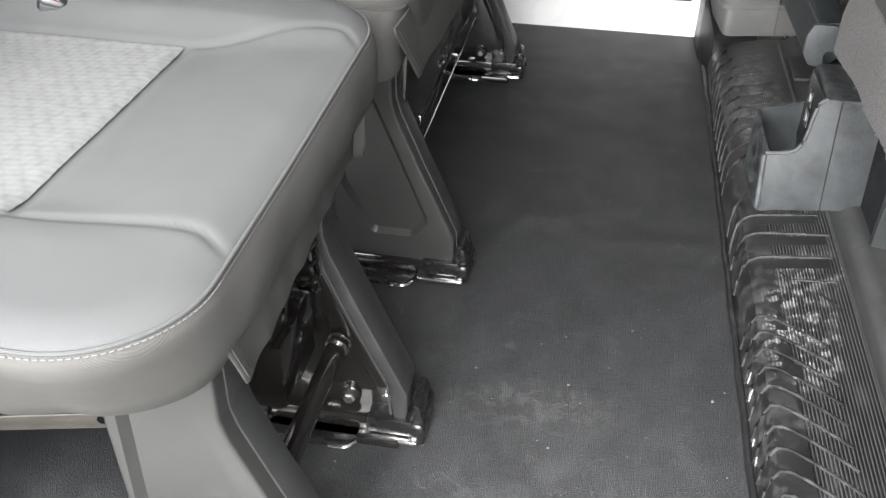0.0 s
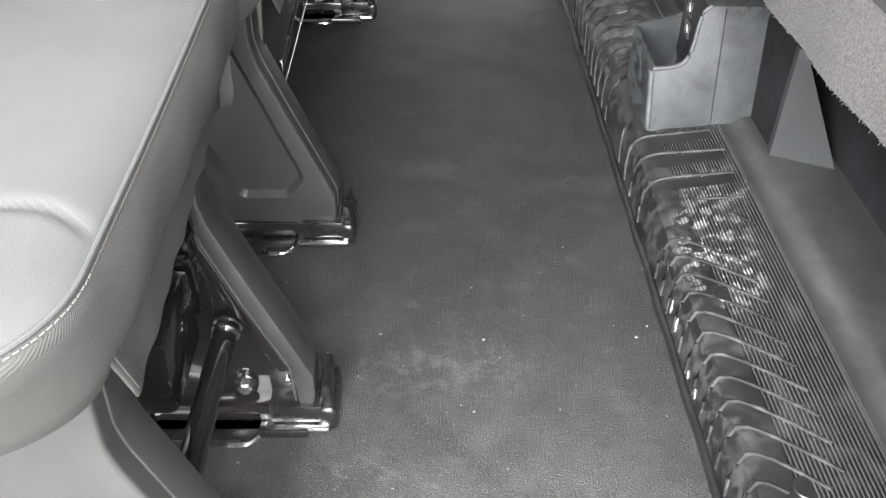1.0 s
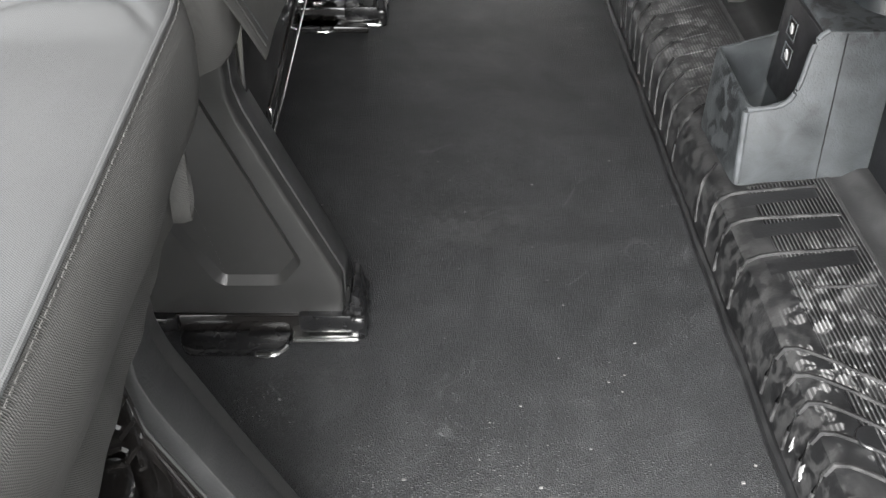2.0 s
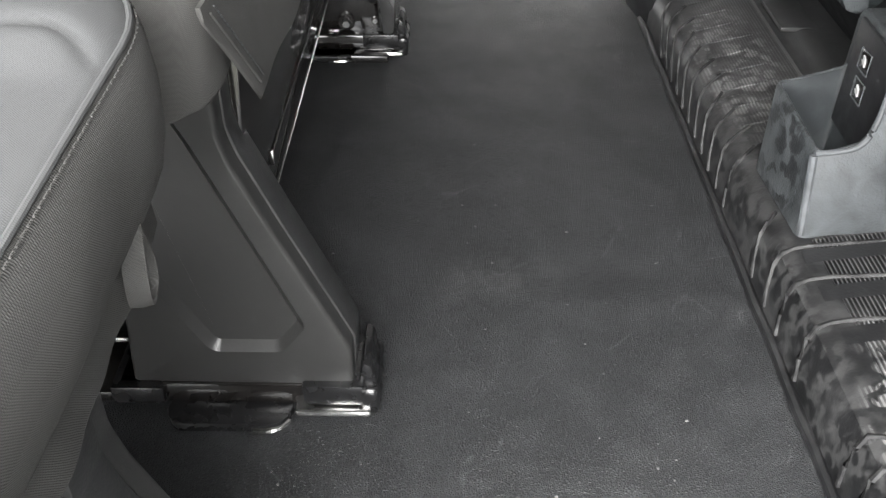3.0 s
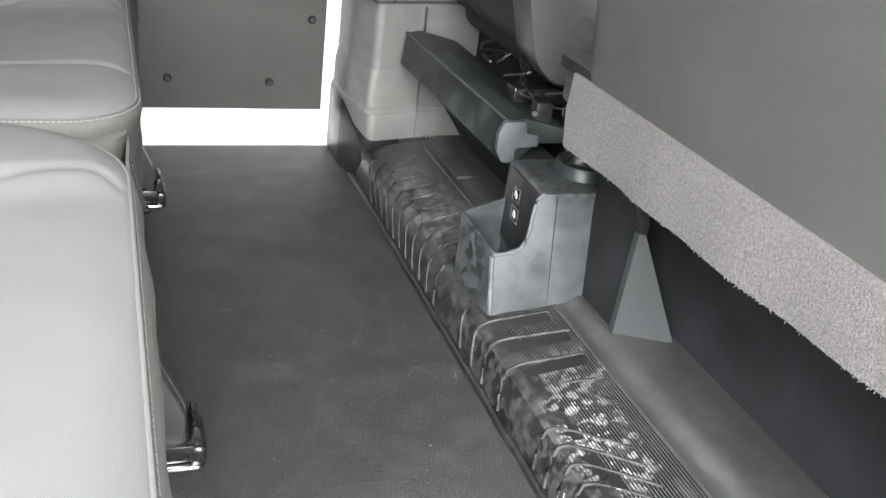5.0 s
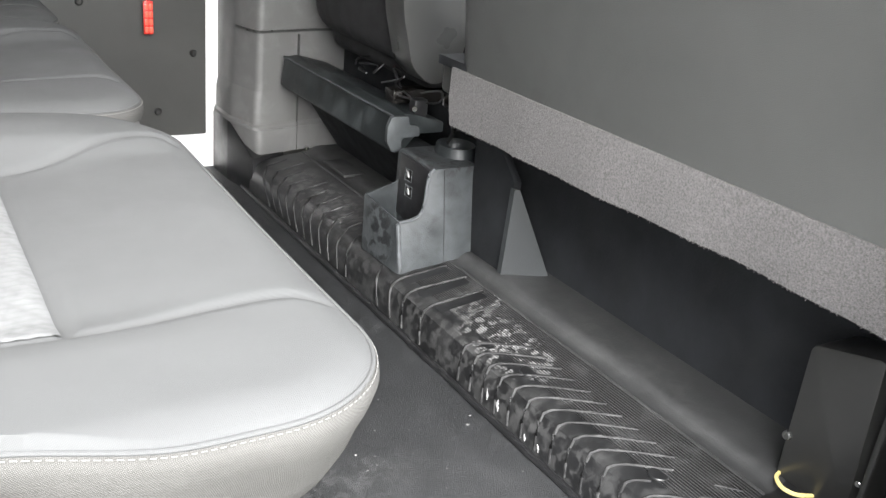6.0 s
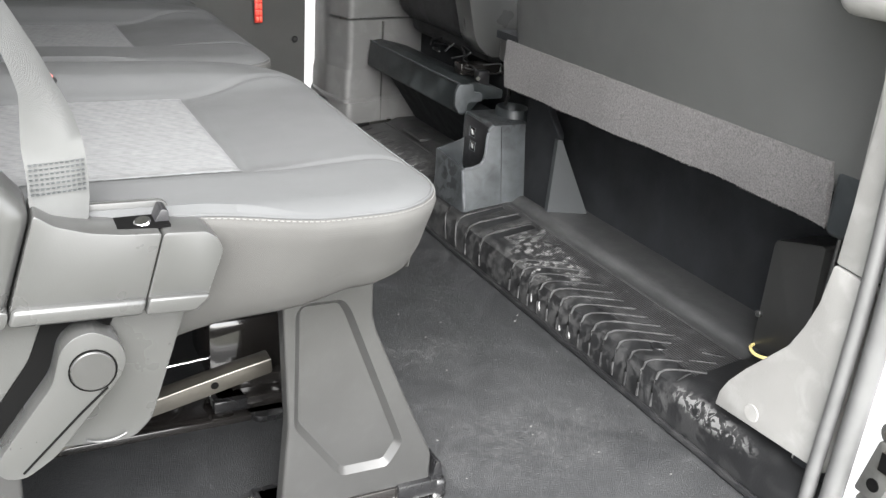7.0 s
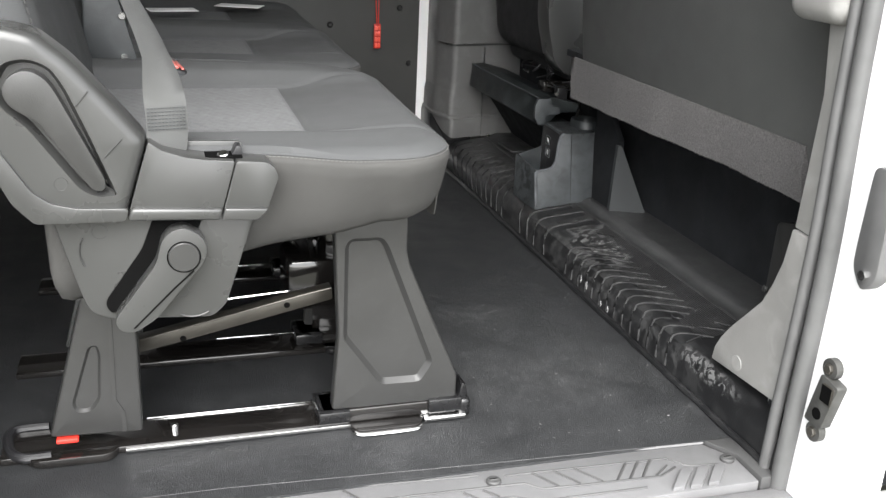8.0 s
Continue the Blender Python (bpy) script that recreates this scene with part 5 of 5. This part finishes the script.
cap = [(-0.1820, 0.402), (-0.1380, 0.4), (-0.1270, 0.41), (-0.1120, 0.452), (-0.1160, 0.464), (-0.1260, 0.4715), (-0.1620, 0.474)]
front_shield = part("front_shield", prism(round_poly(cap, 0.004, 3), 0.17, 0.226, "y", 0.004, 2), TRIM, one, "grey plastic end cap")
part("flange", prism([(-0.182, 0.4015), (-0.1385, 0.3995), (-0.1275, 0.4095), (-0.126, 0.414), (-0.178, 0.4165)], 0.1639, 0.18, "y", 0.0045, 3), TRIM, front_shield, "thick lower lip")
part("buckle_well", block(-0.2160, -0.1540, 0.183, 0.214, 0.474, 0.4765), HOLE, one)
part("well_wall", prism(round_poly([(-0.222, 0.472), (-0.150, 0.472), (-0.151, 0.484), (-0.156, 0.4875), (-0.222, 0.489)], 0.002, 2), 0.215, 0.222, "y", 0.002), TRIM, one, "raised back wall of the belt well")
part("well_stop", prism(round_poly([(-0.168, 0.472), (-0.154, 0.472), (-0.154, 0.486), (-0.160, 0.4875)], 0.002, 2), 0.192, 0.2155, "y", 0.002), SOCKET, one, "black stop")
part("well_bolt", disc((-0.1760, 0.193, 0.4755), (-0.2, -0.3, 1), 0.0075, 0.004, 20, 0.0015), CHROME, one, "bright bolt head")
flange_rear = [(-0.293, 0.4055), (-0.393, 0.4065), (-0.415, 0.4315), (-0.431, 0.4675), (-0.453, 0.5195), (-0.437, 0.5195), (-0.413, 0.4795), (-0.393, 0.4455), (-0.373, 0.4305), (-0.345, 0.4235), (-0.288, 0.4215)]
part("flange", prism(round_poly(flange_rear, 0.006, 3), 0.1635, 0.18, "y", 0.0045, 3), TRIM, rear_shield, "thick lower lip")
for ends in (((-0.338, 0.543), (-0.324, 0.56)), ((-0.312, 0.483), (-0.291, 0.505))):
    part("moulded_mark", tube([(x, 0.1675, z) for x, z in ends], 0.0009, 5), PLASTIC, rear_shield)
for mx, mz, r in ((-0.361, 0.453, 0.0075), (-0.325, 0.385, 0.009), (-0.232, 0.3, 0.008)):
    y = 0.1679 if mz > 0.45 else 0.1915
    part("moulded_mark", tube([(mx + r * math.cos(a), y, mz + r * math.sin(a)) for a in [k * math.pi / 10 for k in range(19)]], 0.00035, 5), PLASTIC, rear_shield)
lower = [(-0.3780, 0.406), (-0.3510, 0.301), (-0.3430, 0.279), (-0.3190, 0.269), (-0.1960, 0.262), (-0.1780, 0.279), (-0.1380, 0.404)]
low_shield = part("lower_shield", prism(round_poly(lower, 0.008, 3), 0.192, 0.235, "y", 0.006, 3), TRIM, one, "grey plastic lower shield")
for k in range(2):
    c0 = (-0.3150, 0.36) if k == 0 else (-0.2200, 0.3)
    pts = [(c0[0] + 0.035 * math.cos(a), 0.191, c0[1] + 0.035 * math.sin(a)) for a in [2.6 + 0.12 * i if k == 0 else 4.2 + 0.12 * i for i in range(10)]]
    part("moulded_mark", tube(pts, 0.0012, 5), PLASTIC, low_shield)
handle = [(-0.2540, 0.38), (-0.2440, 0.391), (-0.2270, 0.396), (-0.2070, 0.384), (-0.2000, 0.366), (-0.2080, 0.346), (-0.2220, 0.331), (-0.2650, 0.279), (-0.2910, 0.262), (-0.3070, 0.265), (-0.3130, 0.275), (-0.3120, 0.283), (-0.2620, 0.35)]
hd = part("recline_lever", prism(round_poly(handle, 0.008, 3), 0.16, 0.19, "y", 0.006, 3), TRIM, one, "grey recliner lever with a round hub")
part("hub", disc((-0.2290, 0.1602, 0.3585), (0, -1, 0), 0.0185, 0.003, 28, 0.001), PLASTIC, hd)
part("hub_ring", tube([(-0.2290 + 0.0195 * math.cos(a), 0.1595, 0.3585 + 0.0195 * math.sin(a)) for a in [k * math.pi / 16 for k in range(33)]], 0.0008, 5), HOLE, hd)
part("lever_groove", tube([(-0.2180, 0.1598, 0.34), (-0.2420, 0.1598, 0.318), (-0.2920, 0.1598, 0.268)], 0.0012, 5), HOLE, hd)
# dark sheet painting the shade in the recess behind the lever
part("lever_shadow", prism(round_poly([(-0.2020, 0.402), (-0.2620, 0.402), (-0.2780, 0.36), (-0.3260, 0.292), (-0.3180, 0.276), (-0.2300, 0.34)], 0.008, 3), 0.1885, 0.1945), HOLE, hd)

bm = soft_box(-0.46, -0.335, 0.235, 0.77, 0.44, 1.16, 0.045, lean=0.22)
back = part("backrest", bm, FABRIC, one, "grey cloth backrest")
bm = bmesh.new()
for k in range(50):
    z0 = 0.49 + 0.012 * k
    x0 = -0.343 - 0.22 * (z0 - 0.44)
    tube([(x0, 0.2485, z0), (x0 - 0.0016, 0.2485, z0 + 0.0075)], 0.0012, 5, bm)
part("stitching", bm, PLASTIC, back)

# seat belt of the single seat
belt = thing("seat_belt", (-0.2400, 0.2, 0.478), "grey webbing seat belt anchored in the side shield", "seat belt")
bm = bmesh.new()
path = smooth_path([(-0.24, 0.203, 0.474), (-0.24, 0.201, 0.5), (-0.2405, 0.2, 0.535), (-0.249, 0.202, 0.595), (-0.275, 0.208, 0.66), (-0.312, 0.222, 0.74), (-0.36, 0.242, 0.85), (-0.45, 0.3, 1.1)], 8)
TWIST = [(0.45, 0.2), (0.545, 0.2), (0.595, 0.92), (0.66, 1.2), (2.0, 1.2)]
rows = []
for p in path:
    ang = next(a0 + (a1 - a0) * (p.z - z0) / (z1 - z0) for (z0, a0), (z1, a1) in zip(TWIST, TWIST[1:]) if p.z <= z1)
    w = 0.0245 - 0.003 * max(0, 0.5 - p.z) / 0.026
    ax = Vector((math.cos(ang), math.sin(ang), 0.0))
    d = Vector((0, 0.0012, 0))
    bend = Vector((0, -0.002, 0))
    rows.append([bm.verts.new(q) for q in (p - ax * w, p - ax * w * 0.4 + bend, p + ax * w * 0.4 + bend, p + ax * w, p + ax * w + d, p - ax * w + d)])
for a, b in zip(rows, rows[1:]):
    for i in range(6):
        j = (i + 1) % 6
        bm.faces.new((a[i], a[j], b[j], b[i]))
bm.faces.new(rows[0])
bm.faces.new(rows[-1][::-1])
part("webbing", bm, BELT, belt, smooth=60)
bm = bmesh.new()
for r in range(7):
    for c in range(11):
        u, w = -0.262 + 0.0041 * c, 0.508 + 0.0042 * r
        y = 0.1974 + 0.2 * (u + 0.239)
        block(u, u + 0.0026, y, y + 0.002, w, w + 0.0013, bm=bm)
part("sewn_block", bm, BAR, belt, "dark sewn bar tack")

# double seat beyond
two = thing("double_seat", (-0.1, 1.35, 0.0), "grey cloth double rear seat on black steel legs", "seat", group="rear bench seats")
cushion(two, 0.84, 1.375, 0.149, 0.145, 0.165, 0.075, bulge=0.35)
cushion(two, 1.382, 1.92, 0.149, 0.145, 0.165, 0.075, bulge=0.35)
part("cushion_pan", prism([(-0.38, 0.31), (0.1, 0.368), (0.1, 0.378), (-0.38, 0.345)], 0.92, 1.87, "y", 0.004), STEEL, two, "black steel seat pan")
floor_rail(two, 0.935, 0.0, plain=True)
floor_rail(two, 1.655, 0.0, plain=True)
seat_leg(two, 0.925, 1, 0.0)
seat_leg(two, 1.735, -1, 0.0)
rear_leg(two, 0.925, 1, 0.02)
rear_leg(two, 1.735, -1, 0.02)
part("front_plate", prism([(0.084, 0.124), (0.095, 0.122), (0.102, 0.2), (0.112, 0.37), (0.09, 0.37)], 0.97, 1.69, "y", 0.003), STEEL, two, "gloss black front plate")
part("plate_edge", tube([(0.0965, 0.965, 0.1235), (0.0985, 1.3, 0.127), (0.1015, 1.68, 0.131)], 0.0016, 6), CHROME, two)
part("plate_fold", prism([(0.095, 0.165), (0.101, 0.165), (0.103, 0.178), (0.098, 0.178)], 1.0, 1.66, "y", 0.002), STEEL, two)
part("cross_plate", block(-0.02, 0.05, 0.97, 1.66, 0.16, 0.36, 0.01), STEEL, two)
part("clip", block(0.117, 0.122, 1.0, 1.005, 0.222, 0.236, 0.001), CHROME, two)
part("clip", block(0.09, 0.1, 1.5, 1.512, 0.25, 0.275, 0.002), CHROME, two)
valance(two, 0.1445, 0.812, 1.87, 0.352, 0.066, 0.442, 0.03, 0.012)
bm = bmesh.new()
rows = []
turn = [(-0.02 + 0.115 * k / 14, 0.846) for k in range(14)] + [(0.095 + 0.03 * math.sin(radians(a)), 0.876 - 0.03 * math.cos(radians(a))) for a in range(0, 91, 9)] + [(0.125, 0.89), (0.126, 0.91), (0.126, 0.93)]
for k, (x, y) in enumerate(turn):
    hem = 0.309 + 0.37 * (x + 0.017) + 0.25 * (y - 0.846) + 0.001 * math.sin(k * 0.9)
    fold = 0.0015 * math.sin(k * 0.6)
    rows.append([bm.verts.new((x + dx, y - dx + fold * u, z)) for dx, z, u in ((0.006, 0.45, 0), (0.003, 0.42, 1), (0.0, 0.5 * (0.42 + hem), 1), (0.0, hem + 0.003, 0.5), (-0.001, hem, 0.5), (-0.003, hem, 0), (-0.004, 0.45, 0))])
for a, b in zip(rows, rows[1:]):
    for i in range(7):
        bm.faces.new((a[i], a[(i + 1) % 7], b[(i + 1) % 7], b[i]))
bm.faces.new(rows[0])
bm.faces.new(rows[-1][::-1])
part("corner_skirt", bm, SKIRT, two, "taupe cloth corner hanging over the leg", smooth=60)
for y0, y1 in ((0.82, 1.335), (1.355, 1.88)):
    part("backrest", soft_box(-0.46, -0.335, y0, y1, 0.44, 1.16, 0.045, lean=0.22), FABRIC, two, "grey cloth backrest")
hinge = part("hinge_bracket", prism(round_poly([(-0.37, 0.43), (-0.27, 0.43), (-0.28, 0.5), (-0.31, 0.62), (-0.36, 0.66)], 0.012), 0.795, 0.818, "y", 0.004), BAR, two, "black hinge bracket")
for hz in (0.5, 0.57):
    part("hinge_bolt", disc((-0.3, 0.795, hz), (0, -1, 0), 0.006, 0.004, 10), CHROME, hinge)

# buckle between the seats
buckle = thing("belt_buckle", (-0.24, 0.74, 0.45), "black belt buckle with a faded red button and oval emblem", "belt buckle")
TURN_BUCKLE = pose(-0.224, 0.718, 0.488, 5, 16, 13)
for name, bm, material, label in (("body", block(-0.017, 0.017, -0.046, 0.046, -0.03, 0.016, 0.008, 3), SOCKET, "black buckle body"),
                                  ("face", block(-0.012, 0.012, -0.0475, -0.044, -0.026, 0.008, 0.002), BAR, ""),
                                  ("button", block(-0.009, -0.001, -0.044, 0.018, 0.014, 0.0195, 0.0025), PINK, "faded red release button"),
                                  ("button_edge", block(0.003, 0.008, -0.044, 0.006, 0.014, 0.0185, 0.002), PINK, "faded red strip"),
                                  ("oval_emblem", tube([(0.0175, 0.014 * math.cos(a), -0.004 + 0.007 * math.sin(a)) for a in [k * math.pi / 10 for k in range(21)]], 0.0009, 5), CHROME, ""),
                                  ("bright_line", block(0.0165, 0.018, -0.026, 0.026, -0.0185, -0.0175), CHROME, "")):
    bmesh.ops.transform(bm, matrix=TURN_BUCKLE, verts=bm.verts)
    part(name, bm, material, buckle, label)
part("stalk", tube([(-0.3, 0.75, 0.43), (-0.24, 0.728, 0.46)], 0.01, 8), BAR, buckle)

# papers on the far seat
for i, (px, py, rz) in enumerate(((-0.2, 1.6, 10), (-0.02, 1.72, -20))):
    bm = block(-0.06, 0.06, -0.035, 0.035, 0, 0.0015)
    bmesh.ops.transform(bm, matrix=pose(px, py, 0.492, 0, 0, rz), verts=bm.verts)
    solid("paper", bm, PAPER, "loose white paper slip lying on the seat", "paper", group="papers on the seat")

# red seal tag hanging on the far panel
tag = thing("red_tag", (0.424, 1.97, 0.345), "red beaded plastic tag hanging on the dark door panel", "tag")
part("strip", block(0.413, 0.435, 1.972, 1.977, 0.343, 0.418, 0.002), RED, tag)
for r in range(4):
    for c in range(2):
        part("bead", block(0.4155 + 0.0095 * c, 0.423 + 0.0095 * c, 1.966, 1.973, 0.347 + 0.0175 * r, 0.36 + 0.0175 * r, 0.002), BEAD, tag)
for dx in (-0.004, 0.006):
    part("cord", tube([(0.424 + dx * 0.5, 1.974, 0.417), (0.422 + dx, 1.978, 0.5), (0.419 + dx * 0.3, 1.982, 0.6)], 0.0016, 6), RED, tag)

# crumbs and chips on the floor
random.seed(11)
bm = bmesh.new()
for k in range(150):
    x, y, s = random.uniform(0.1, 0.59), random.uniform(0.2, 1.9), random.choice((0.0006, 0.0008, 0.001, 0.0013))
    block(x, x + s * random.uniform(0.8, 2.5), y, y + s * random.uniform(0.8, 2), -0.001, s * 0.6, bm=bm)
for x, y, s in ((0.142, 1.167, 0.004), (0.359, 0.613, 0.004), (0.562, 0.735, 0.005), (0.579, 0.755, 0.004), (0.376, 0.693, 0.0025), (0.47, 0.848, 0.0025), (0.466, 0.323, 0.003), (0.254, 0.336, 0.003), (0.586, 0.413, 0.003), (0.331, 1.268, 0.003),
                (0.429, 0.215, 0.003), (0.345, 0.623, 0.003), (0.592, 1.593, 0.003)):
    block(x - s / 3, x + s / 3, y - s / 5, y + s / 4, -0.001, s * 0.25, bm=bm)
solid("crumbs", bm, CRUMB, "scattered pale crumbs and dust specks on the floor", "crumbs", kind="stuff", at=(0.3, 1.0, 0))
